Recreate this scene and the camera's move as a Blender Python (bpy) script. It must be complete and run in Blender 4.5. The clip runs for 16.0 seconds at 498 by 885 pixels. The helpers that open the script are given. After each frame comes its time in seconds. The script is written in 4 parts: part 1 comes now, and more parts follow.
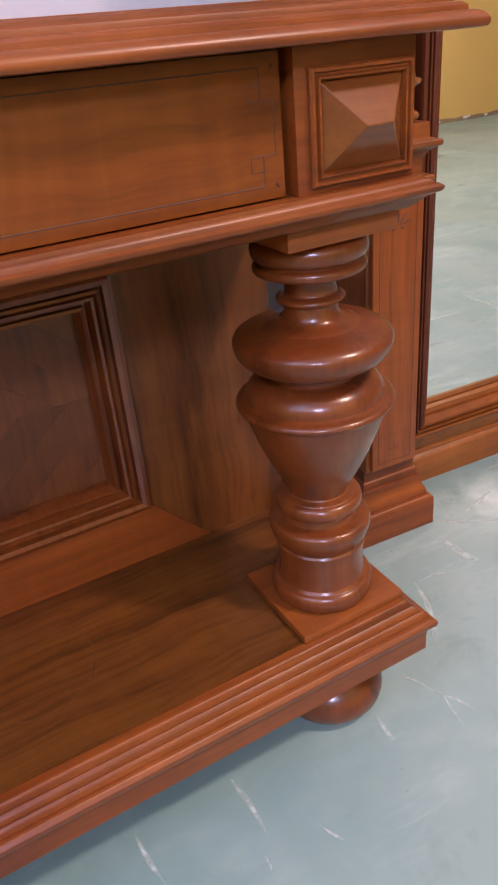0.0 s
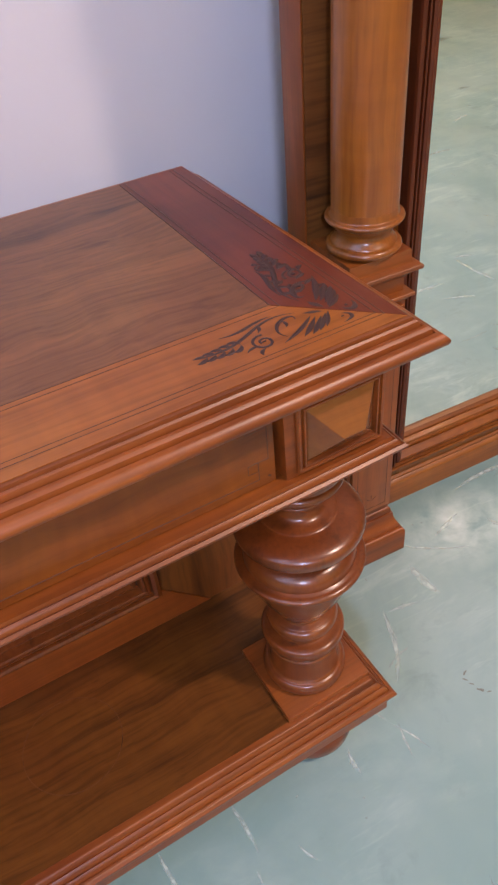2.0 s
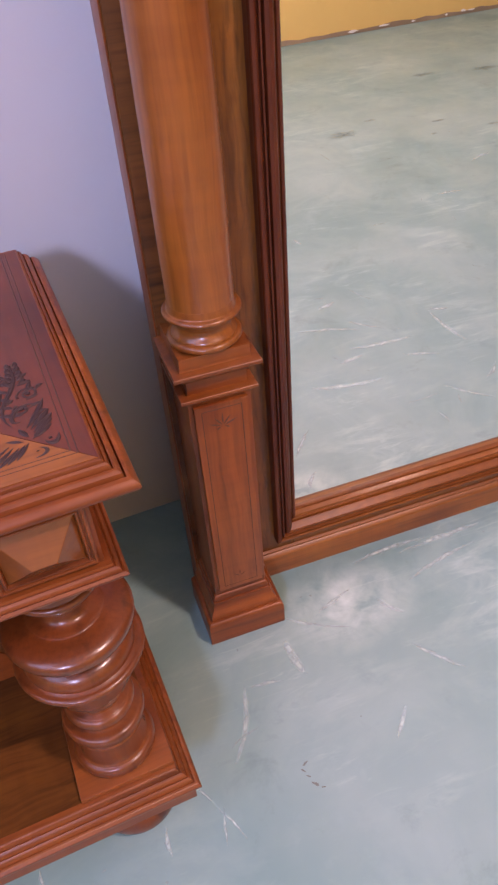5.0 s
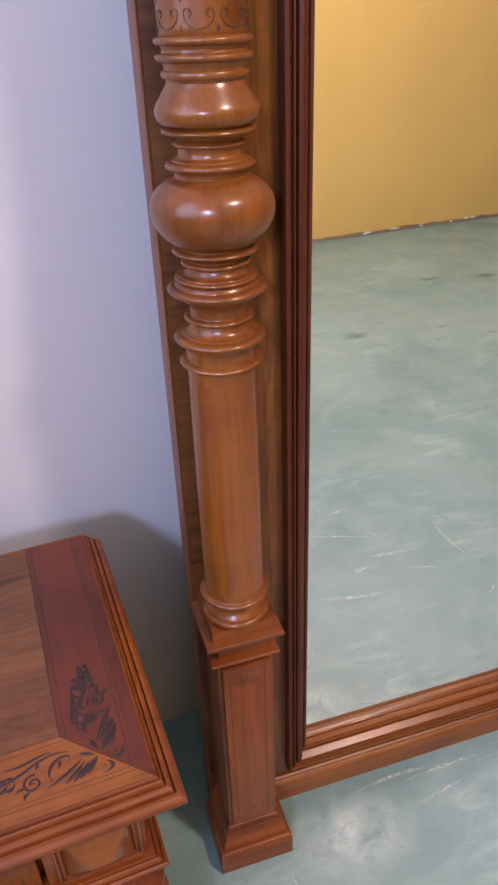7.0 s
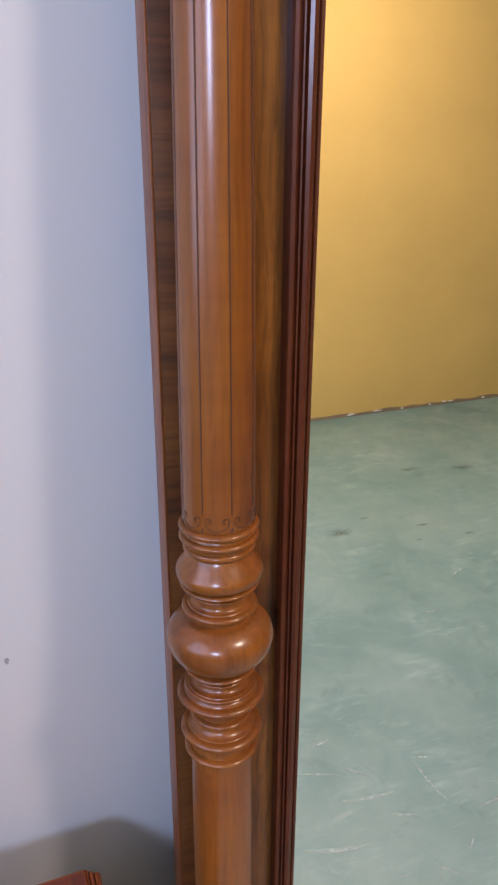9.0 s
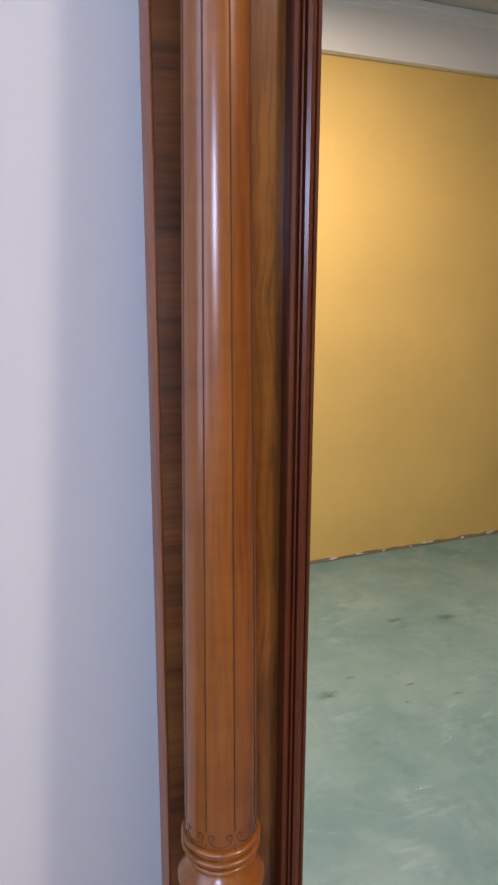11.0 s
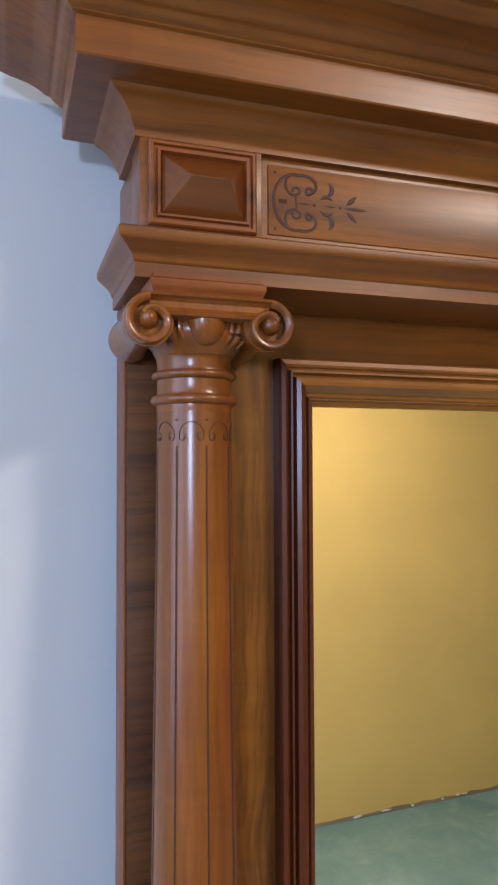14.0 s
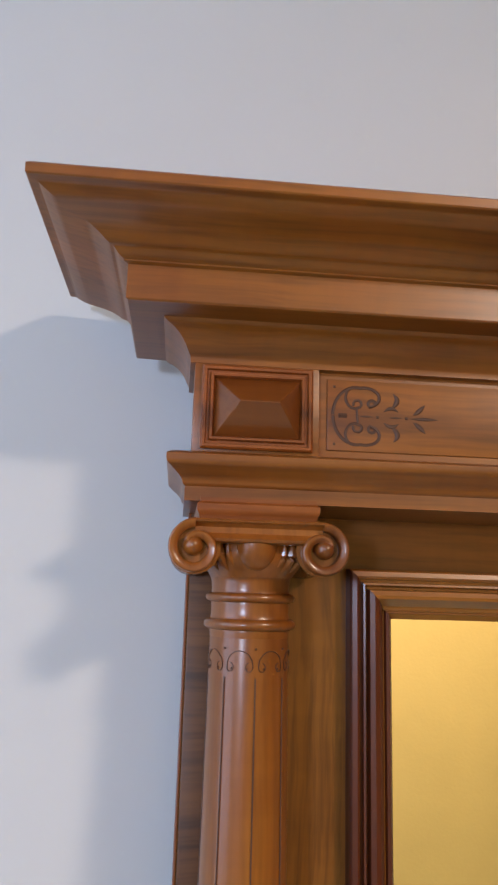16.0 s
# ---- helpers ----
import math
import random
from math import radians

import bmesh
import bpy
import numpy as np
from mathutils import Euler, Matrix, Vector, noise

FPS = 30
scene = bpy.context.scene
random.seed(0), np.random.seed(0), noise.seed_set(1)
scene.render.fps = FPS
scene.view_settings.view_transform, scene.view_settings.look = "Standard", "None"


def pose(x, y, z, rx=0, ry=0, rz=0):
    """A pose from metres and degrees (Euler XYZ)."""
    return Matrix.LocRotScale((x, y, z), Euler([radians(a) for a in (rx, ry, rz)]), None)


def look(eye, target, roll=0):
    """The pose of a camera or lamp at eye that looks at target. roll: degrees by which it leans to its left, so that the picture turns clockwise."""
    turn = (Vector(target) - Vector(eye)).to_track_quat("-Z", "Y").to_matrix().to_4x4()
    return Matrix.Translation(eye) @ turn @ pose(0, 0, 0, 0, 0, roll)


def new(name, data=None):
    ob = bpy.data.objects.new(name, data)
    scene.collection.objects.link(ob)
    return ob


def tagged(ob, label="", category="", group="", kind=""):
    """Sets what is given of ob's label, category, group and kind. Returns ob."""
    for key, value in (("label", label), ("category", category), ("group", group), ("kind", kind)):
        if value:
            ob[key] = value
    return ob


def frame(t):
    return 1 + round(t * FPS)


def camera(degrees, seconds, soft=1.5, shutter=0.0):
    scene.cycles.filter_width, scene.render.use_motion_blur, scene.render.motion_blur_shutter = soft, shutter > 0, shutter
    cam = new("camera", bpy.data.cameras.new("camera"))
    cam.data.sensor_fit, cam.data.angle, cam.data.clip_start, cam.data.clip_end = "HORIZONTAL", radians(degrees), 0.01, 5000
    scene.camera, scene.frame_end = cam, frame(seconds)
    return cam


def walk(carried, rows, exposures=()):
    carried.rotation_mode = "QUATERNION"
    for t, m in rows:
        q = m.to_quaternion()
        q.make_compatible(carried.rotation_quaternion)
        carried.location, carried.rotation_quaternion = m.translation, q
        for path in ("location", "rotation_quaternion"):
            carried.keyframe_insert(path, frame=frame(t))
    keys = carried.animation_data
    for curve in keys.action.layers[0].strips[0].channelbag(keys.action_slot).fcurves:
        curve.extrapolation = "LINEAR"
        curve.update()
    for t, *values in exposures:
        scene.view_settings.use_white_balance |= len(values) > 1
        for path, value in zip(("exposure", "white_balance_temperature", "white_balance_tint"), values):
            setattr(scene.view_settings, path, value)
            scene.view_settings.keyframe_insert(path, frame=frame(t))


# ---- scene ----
cam = camera(38.2, 16.0, soft=2.4)
# seconds, eye, target, roll
PATH = [
    (0, (-0.421, -0.602, 0.528), (0.273, 0.996, -0.455), -5.4),
    (0.5, (-0.42, -0.605, 0.589), (0.263, 0.965, -0.446), -5.1),
    (1, (-0.416, -0.596, 0.654), (0.262, 0.908, -0.478), -5.2),
    (1.5, (-0.395, -0.571, 0.721), (0.223, 0.867, -0.524), -5.5),
    (2, (-0.377, -0.551, 0.784), (0.206, 0.827, -0.544), -5.8),
    (2.2, (-0.348, -0.526, 0.801), (0.193, 0.819, -0.578), -6.5),
    (2.5, (-0.317, -0.511, 0.81), (0.234, 0.81, -0.587), -5.6),
    (3, (-0.253, -0.523, 0.814), (0.25, 0.778, -0.619), -5.2),
    (3.5, (-0.192, -0.538, 0.798), (0.272, 0.771, -0.641), -5.0),
    (3.7, (-0.172, -0.54, 0.785), (0.27, 0.779, -0.652), -5.1),
    (5.8, (-0.136, -0.609, 0.908), (0.29, 0.925, -0.302), -4.8),
    (6, (-0.144, -0.609, 0.929), (0.298, 0.942, -0.254), -4.1),
    (6.2, (-0.151, -0.602, 0.943), (0.311, 0.962, -0.215), -3.7),
    (6.5, (-0.151, -0.605, 0.975), (0.317, 0.996, -0.128), -3.2),
    (7, (-0.152, -0.593, 1.033), (0.335, 1.053, 0.006), -2.2),
    (7.5, (-0.146, -0.594, 1.102), (0.359, 1.093, 0.154), -1.5),
    (8, (-0.15, -0.591, 1.179), (0.372, 1.129, 0.302), -0.8),
    (8.5, (-0.153, -0.576, 1.259), (0.396, 1.173, 0.459), -0.1),
    (11, (-0.174, -0.561, 1.519), (0.485, 1.278, 1.09), 0.2),
    (11.5, (-0.152, -0.551, 1.576), (0.523, 1.301, 1.239), 0.1),
    (12, (-0.155, -0.549, 1.628), (0.54, 1.31, 1.381), 0.0),
    (12.5, (-0.164, -0.556, 1.662), (0.549, 1.306, 1.503), -0.1),
    (13, (-0.174, -0.531, 1.709), (0.548, 1.333, 1.644), -0.8),
    (13.5, (-0.16, -0.501, 1.75), (0.539, 1.373, 1.751), -0.7),
    (14, (-0.119, -0.477, 1.786), (0.511, 1.42, 1.855), -0.2),
    (14.5, (-0.091, -0.459, 1.818), (0.458, 1.459, 1.953), 0.3),
    (15, (-0.084, -0.462, 1.836), (0.379, 1.47, 2.063), 0.6),
    (15.5, (-0.082, -0.48, 1.845), (0.272, 1.46, 2.18), 0.9),
    (16, (-0.048, -0.477, 1.852), (0.133, 1.474, 2.255), 1.7),
]
walk(cam, [(t, look(e, g, r)) for t, e, g, r in PATH], exposures=[(0.0, 0.91, 7000, 42), (1.0, 0.85, 7100, 36), (2.5, 0.74, 7000, 34), (3.3, 0.80, 6900, 52), (4.0, 0.80, 6900, 52), (6.0, 0.69, 6750, 49), (6.8, 0.60, 6750, 39), (8.0, 0.43, 6650, 27), (11.0, 0.24, 6750, 23), (12.0, 0.23, 6350, 20), (13.5, 0.18, 6050, 12), (14.5, 0.17, 6500, 15), (15.0, 0.18, 6750, 15), (16.0, 0.21, 6950, 15)])

# ---- sky and window light ----
world = bpy.data.worlds.new("sky")
scene.world = world
world.use_nodes = True
wn = world.node_tree
sky = wn.nodes.new("ShaderNodeTexSky")
sky.sky_type = "NISHITA"
sky.sun_disc = False
sky.sun_elevation, sky.sun_rotation = radians(38), radians(200)
wn.nodes["Background"].inputs["Strength"].default_value = 0.08
wn.links.new(sky.outputs[0], wn.nodes["Background"].inputs["Color"])


def window_light(name, eye, target, w, h, power, colour):
    data = bpy.data.lights.new(name, "AREA")
    data.shape, data.size, data.size_y = "RECTANGLE", w, h
    data.energy, data.color = power, colour
    data.spread = radians(150)
    ob = new(name, data)
    ob.matrix_world = look(eye, target)
    return ob


window_light("daylight_west", (-1.54, -0.86, 1.88), (0, -0.86, 1.62), 1.34, 1.72, 21, (0.48, 0.67, 1.0))
# Unseen compact cool source, set by the console's shadow edge on the wall.
window_light("unseen_cool_light", (-1.238, -2.658, 1.94), (-0.10, 0.0, 0.9), 0.30, 0.36, 32, (0.48, 0.67, 1.0))
LAMP = look((1.05, -1.50, 2.74), (1.04, -1.57, 1.74))  # unseen lamp placed by its shadows; leans a little towards the ochre wall
flood = bpy.data.lights.new("unseen_lamp_light", "AREA")
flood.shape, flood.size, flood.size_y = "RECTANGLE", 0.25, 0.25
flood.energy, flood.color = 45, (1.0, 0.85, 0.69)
new("unseen_lamp_light", flood).matrix_world = LAMP @ pose(0, 0, -0.012)

# ---- materials ----


def mat(name, rough=0.5, coat=0.0, metal=0.0):
    m = bpy.data.materials.new(name)
    m.use_nodes = True
    b = m.node_tree.nodes["Principled BSDF"]
    b.inputs["Roughness"].default_value = rough
    b.inputs["Metallic"].default_value = metal
    b.inputs["Coat Weight"].default_value = coat
    b.inputs["Coat Roughness"].default_value = 0.3
    return m, m.node_tree, b


def add(nt, kind, **values):
    n = nt.nodes.new(kind)
    for k, v in values.items():
        n.inputs[k.replace("_", " ")].default_value = v
    return n


def ramp(nt, src, stops, soft=False):
    r = nt.nodes.new("ShaderNodeValToRGB")
    el = r.color_ramp.elements
    while len(el) < len(stops):
        el.new(0.5)
    if soft:
        r.color_ramp.interpolation = "EASE"
    for e, (p, c) in zip(el, stops):
        e.position, e.color = p, (*c, 1)
    nt.links.new(src, r.inputs[0])
    return r.outputs[0]


def mix(nt, fac, a, b, mode="MIX"):
    n = nt.nodes.new("ShaderNodeMix")
    n.data_type, n.blend_type = "RGBA", mode
    for sock, v in ((n.inputs[0], fac), (n.inputs[6], a), (n.inputs[7], b)):
        if isinstance(v, (int, float, tuple)):
            sock.default_value = v if not isinstance(v, tuple) else (*v, 1)
        else:
            nt.links.new(v, sock)
    return n.outputs[2]


def wood(name, light, dark, along="z", rough=0.30, coat=0.9, figure=0.5, tone=0.10, wave=0.35, mottle=0.25, across=30):
    """Varnished wood; the grain runs along the given axis, under a glossy coat of the given roughness."""
    m, nt, b = mat(name, 0.5, coat)
    b.inputs["Specular IOR Level"].default_value = 0.18
    b.inputs["Coat IOR"].default_value = 1.46
    co = nt.nodes.new("ShaderNodeTexCoord")
    info = nt.nodes.new("ShaderNodeObjectInfo")
    shift = nt.nodes.new("ShaderNodeVectorMath")
    shift.operation = "MULTIPLY_ADD"
    nt.links.new(info.outputs["Random"], shift.inputs[0])
    shift.inputs[1].default_value = (3.7, 5.1, 4.3)
    nt.links.new(co.outputs["Object"], shift.inputs[2])
    # the grain wanders a little
    drift = add(nt, "ShaderNodeTexNoise", Scale=9.0, Detail=2.0)
    nt.links.new(shift.outputs[0], drift.inputs["Vector"])
    bend = nt.nodes.new("ShaderNodeVectorMath")
    bend.operation = "MULTIPLY_ADD"
    nt.links.new(drift.outputs["Color"], bend.inputs[0])
    bend.inputs[1].default_value = (0.03 * wave,) * 3
    nt.links.new(shift.outputs[0], bend.inputs[2])

    def grain(across, length, scale, detail):
        mp = nt.nodes.new("ShaderNodeMapping")
        mp.inputs["Scale"].default_value = {"x": (length, across, across), "y": (across, length, across), "z": (across, across, length)}[along]
        nt.links.new(bend.outputs[0], mp.inputs[0])
        n = add(nt, "ShaderNodeTexNoise", Scale=scale, Detail=detail, Roughness=0.58)
        nt.links.new(mp.outputs[0], n.inputs["Vector"])
        return n.outputs[0]
    broad, fine = grain(across, across * 0.07, 1.6, 5.0), grain(230, 9, 1.0, 3.0)
    ripple = grain(5, 60, 1.2, 2.0)
    cloud = add(nt, "ShaderNodeTexNoise", Scale=7.0, Detail=3.0, Roughness=0.5)
    nt.links.new(shift.outputs[0], cloud.inputs["Vector"])
    mid = tuple((p * 2 + q) / 3 for p, q in zip(light, dark))
    c = ramp(nt, broad, [(0.27, dark), (0.47, mid), (0.74, light)], True)
    pores = ramp(nt, fine, [(0.25, (0.52, 0.46, 0.40)), (0.62, (1.05, 1.05, 1.05))], True)
    c = mix(nt, figure, c, pores, "MULTIPLY")
    # cross ripple and cloudy patches that run from red brown to olive brown
    c = mix(nt, mottle, c, ramp(nt, ripple, [(0.30, (0.74, 0.70, 0.66)), (0.65, (1.10, 1.10, 1.10))], True), "MULTIPLY")
    c = mix(nt, 0.85, c, ramp(nt, cloud.outputs[0], [(0.26, (0.62, 0.52, 0.46)), (0.48, (0.94, 0.92, 0.90)), (0.60, (1.02, 1.08, 1.0)), (0.78, (1.22, 1.14, 1.05))], True), "MULTIPLY")
    c = mix(nt, 1.0, c, ramp(nt, info.outputs["Random"], [(0.0, (1 - tone,) * 3), (1.0, (1 + tone,) * 3)]), "MULTIPLY")
    nt.links.new(c, b.inputs["Base Color"])
    bump = add(nt, "ShaderNodeBump", Strength=0.05, Distance=0.002)
    nt.links.new(fine, bump.inputs["Height"])
    nt.links.new(bump.outputs[0], b.inputs["Normal"])
    # the varnish is dulled in patches
    rr = nt.nodes.new("ShaderNodeMapRange")
    rr.inputs[1].default_value, rr.inputs[2].default_value = 0.1, 0.9
    rr.inputs[3].default_value, rr.inputs[4].default_value = (rough * 0.9, min(0.265, rough * 1.35)) if rough < 0.26 else (max(0.285, rough * 0.95), rough * 1.4)
    nt.links.new(cloud.outputs[0], rr.inputs[0])
    nt.links.new(rr.outputs[0], b.inputs["Coat Roughness"])
    return m


LIGHT, DARK = (0.245, 0.061, 0.0085), (0.097, 0.0210, 0.0030)
WOOD_X = wood("polished_walnut_lengthwise", LIGHT, DARK, "x", 0.30, 0.6)
WOOD_Z = wood("polished_walnut_upright", LIGHT, DARK, "z", 0.30, 0.6)
COLUMN = wood("turned_column_walnut", (0.245, 0.072, 0.0085), (0.135, 0.0345, 0.0042), "z", 0.25, 1.0, 0.45, 0.1, 0.35, 0.2)
TURNED = wood("turned_walnut", (0.185, 0.044, 0.0070), (0.075, 0.0165, 0.0030), "z", 0.25, 1.0, 0.4, 0.1, 0.35, 0.25)
FIELD = wood("figured_walnut_field", (0.185, 0.066, 0.020), (0.022, 0.0070, 0.003), "x", 0.24, 0.7, 0.6, 0.1, 1.6, 0.2, 17)
BURR = wood("dark_figured_walnut", (0.13, 0.046, 0.014), (0.04, 0.014, 0.005), "z", 0.22, 0.6, 0.7)
REDWOOD = wood("reddish_banding", (0.150, 0.027, 0.009), (0.075, 0.014, 0.005), "y", 0.24, 0.7, 0.35)
CROSS = wood("cross_banded_walnut", (0.140, 0.046, 0.0090), (0.040, 0.0115, 0.0028), "x", 0.3, 0.4, 0.75)
GOLD_X = wood("golden_walnut_lengthwise", (0.255, 0.077, 0.0080), (0.110, 0.0290, 0.0033), "x", 0.29, 0.85, 0.6, 0.1, 0.35, 0.2, 22)
GOLD_Z = wood("golden_walnut_upright", (0.180, 0.061, 0.0074), (0.075, 0.0230, 0.0030), "z", 0.2, 0.7, 0.8, 0.1, 0.8)
DRAWER = wood("golden_brown_drawer_walnut", (0.205, 0.056, 0.0068), (0.095, 0.0225, 0.0030), "x", 0.25, 0.4, 0.4, 0.0, 1.2, 0.4, 14)
STILE = wood("dark_olive_brown_walnut", (0.165, 0.050, 0.0075), (0.066, 0.0185, 0.0032), "z", 0.29, 0.6, 0.6, 0.0, 0.8, 0.3, 22)
# Lighter gold: the ochre wall's reflection put into the top moulding's colour.
OCHRE_GLEAM = wood("walnut_with_painted_gleam", (0.330, 0.115, 0.0125), (0.210, 0.0680, 0.0080), "x", 0.30, 1.0, 0.4, 0.1, 0.3, 0.15)
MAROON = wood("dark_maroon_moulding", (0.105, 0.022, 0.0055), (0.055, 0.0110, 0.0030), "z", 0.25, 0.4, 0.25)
POLISH = wood("polished_walnut_facet", (0.19, 0.055, 0.0080), (0.11, 0.027, 0.0040), "x", 0.13, 1.0, 0.3)
HONEY = wood("golden_banding", (0.27, 0.080, 0.012), (0.165, 0.044, 0.007), "x", 0.24, 0.7, 0.5)
SHELF_BOARD = wood("brown_shelf_board", (0.130, 0.042, 0.0066), (0.055, 0.0165, 0.0028), "x", 0.22, 0.45, 0.7, 0.0, 0.8)
INK = mat("burnt_carving_brown", 0.6)
INK[2].inputs["Base Color"].default_value = (0.030, 0.009, 0.006, 1)
INK = INK[0]
GROOVE = mat("dark_incised_groove", 0.6)
GROOVE[2].inputs["Base Color"].default_value = (0.052, 0.018, 0.009, 1)
GROOVE = GROOVE[0]
FAINT = mat("worn_incised_carving", 0.5)
FAINT[2].inputs["Base Color"].default_value = (0.064, 0.020, 0.009, 1)
FAINT = FAINT[0]


def paint(name, colour, rough, blotch, bump_size=0.25):
    m, nt, b = mat(name, rough)
    co = nt.nodes.new("ShaderNodeTexCoord")
    n1 = add(nt, "ShaderNodeTexNoise", Scale=1.4, Detail=5.0, Roughness=0.6)
    n2 = add(nt, "ShaderNodeTexNoise", Scale=60.0, Detail=4.0)
    for n in (n1, n2):
        nt.links.new(co.outputs["Object"], n.inputs["Vector"])
    c = ramp(nt, n1.outputs[0], [(0.3, tuple(v * (1 - blotch) for v in colour)), (0.7, tuple(min(1, v * (1 + blotch)) for v in colour))])
    nt.links.new(c, b.inputs["Base Color"])
    bp = add(nt, "ShaderNodeBump", Strength=bump_size, Distance=0.003)
    nt.links.new(n2.outputs[0], bp.inputs["Height"])
    nt.links.new(bp.outputs[0], b.inputs["Normal"])
    return m


WALL_WHITE = paint("off_white_wall_paint", (0.478, 0.490, 0.507), 0.75, 0.03, 0.05)
WALL_YELLOW = paint("ochre_wall_paint", (0.82, 0.555, 0.170), 0.7, 0.07)
PLASTER = paint("white_plaster", (0.86, 0.85, 0.81), 0.8, 0.04)
CEILING = paint("dull_white_ceiling_paint", (0.60, 0.59, 0.54), 0.8, 0.05)
FRAME_WHITE = paint("white_window_paint", (0.75, 0.75, 0.74), 0.4, 0.03)


def floor_material():
    m, nt, b = mat("worn_teal_floor", 0.4)
    b.inputs["Specular IOR Level"].default_value = 0.55
    co = nt.nodes.new("ShaderNodeTexCoord")

    def noise_at(scale, detail, rough=0.6, dist=0.0):
        n = add(nt, "ShaderNodeTexNoise", Scale=scale, Detail=detail, Roughness=rough, Distortion=dist)
        nt.links.new(co.outputs["Object"], n.inputs["Vector"])
        return n.outputs[0]
    c = ramp(nt, noise_at(1.7, 5.0), [(0.3, (0.120, 0.235, 0.228)), (0.5, (0.165, 0.290, 0.275)), (0.72, (0.235, 0.350, 0.328))])
    haze = ramp(nt, noise_at(5.0, 6.0, 0.65, 0.8), [(0.45, (0, 0, 0)), (0.8, (0.7, 0.7, 0.7))])
    c = mix(nt, haze, c, (0.27, 0.395, 0.375))

    def streaks(turn, seed, size, low, high):
        mp = nt.nodes.new("ShaderNodeMapping")
        mp.inputs["Rotation"].default_value = (0, 0, radians(turn))
        mp.inputs["Location"].default_value = (seed, seed * 0.7, 0)
        mp.inputs["Scale"].default_value = size
        nt.links.new(co.outputs["Object"], mp.inputs[0])
        n = add(nt, "ShaderNodeTexNoise", Scale=1.0, Detail=5.0, Roughness=0.62, Distortion=1.3)
        nt.links.new(mp.outputs[0], n.inputs["Vector"])
        return ramp(nt, n.outputs[0], [(low, (0, 0, 0)), (high, (0.46, 0.46, 0.46))])
    gate = ramp(nt, noise_at(4.0, 3.0), [(0.46, (0, 0, 0)), (0.66, (1, 1, 1))])
    for turn, seed, size, low, high in ((18, 0.0, (4, 13, 1), 0.54, 0.80), (-58, 3.1, (4, 16, 1), 0.55, 0.80), (74, 7.7, (5, 22, 1), 0.57, 0.80), (-20, 1.9, (9, 60, 1), 0.60, 0.78), (40, 5.5, (8, 70, 1), 0.60, 0.78)):
        m1 = mix(nt, 1.0, streaks(turn, seed, size, low, high), gate, "MULTIPLY")
        c = mix(nt, m1, c, (0.45, 0.585, 0.55))
    # Pale glare near the mirror's foot painted in, broken up like worn paint.
    mp = nt.nodes.new("ShaderNodeMapping")
    mp.inputs["Location"].default_value = (-1.30, 0.60, 0)
    mp.inputs["Scale"].default_value = (9.0, 12.0, 1.0)
    nt.links.new(co.outputs["Object"], mp.inputs[0])
    gr = nt.nodes.new("ShaderNodeTexGradient")
    gr.gradient_type = "SPHERICAL"
    nt.links.new(mp.outputs[0], gr.inputs[0])
    glare_specks = ramp(nt, noise_at(20.0, 6.0, 0.6, 0.3), [(0.36, (0, 0, 0)), (0.70, (0.8, 0.8, 0.8))])
    c = mix(nt, mix(nt, 1.0, glare_specks, gr.outputs["Color"], "MULTIPLY"), c, (0.64, 0.77, 0.72))
    dirt = ramp(nt, noise_at(9.0, 6.0, 0.7, 0.5), [(0.22, (0.62, 0.64, 0.62)), (0.42, (1, 1, 1))])
    c = mix(nt, 0.7, c, dirt, "MULTIPLY")
    nt.links.new(c, b.inputs["Base Color"])
    r = ramp(nt, noise_at(4.0, 5.0), [(0.3, (0.34, 0.34, 0.34)), (0.7, (0.55, 0.55, 0.55))])
    nt.links.new(r, b.inputs["Roughness"])
    bp = add(nt, "ShaderNodeBump", Strength=0.12, Distance=0.004)
    nt.links.new(noise_at(14.0, 4.0), bp.inputs["Height"])
    nt.links.new(bp.outputs[0], b.inputs["Normal"])
    return m


FLOOR = floor_material()
GLASS = mat("silvered_mirror", 0.0, 0.0, 1.0)
GLASS[2].inputs["Base Color"].default_value = (0.88, 0.90, 0.88, 1)
GLASS = GLASS[0]

# ---- mesh helpers ----


def sharpen(bm, angle=32):
    bm.normal_update()
    lim = radians(angle)
    for f in bm.faces:
        f.smooth = True
    for e in bm.edges:
        if len(e.link_faces) != 2 or e.calc_face_angle(0.0) > lim:
            e.smooth = False


def part(name, bm, material, parent=None, label="", angle=24):
    bmesh.ops.recalc_face_normals(bm, faces=bm.faces)
    sharpen(bm, angle)
    me = bpy.data.meshes.new(name)
    bm.to_mesh(me)
    bm.free()
    me.materials.append(material)
    ob = new(name, me)
    if parent:
        ob.parent = parent
    if label:
        ob["label"] = label
    return ob


def stack(prof, x0, x1, y0, y1, back=True, bm=None):
    """A solid of rectangles: prof is (out, z) upwards; out grows the front and both sides."""
    bm = bm or bmesh.new()
    rings = []
    for o, z in ease(prof, 1):
        yb = y1 if back else y1 + o
        rings.append([bm.verts.new(p) for p in ((x0 - o, y0 - o, z), (x1 + o, y0 - o, z), (x1 + o, yb, z), (x0 - o, yb, z))])
    for a, b in zip(rings, rings[1:]):
        for i in range(4):
            bm.faces.new((a[i], a[(i + 1) % 4], b[(i + 1) % 4], b[i]))
    bm.faces.new(rings[0][::-1])
    bm.faces.new(rings[-1])
    return bm


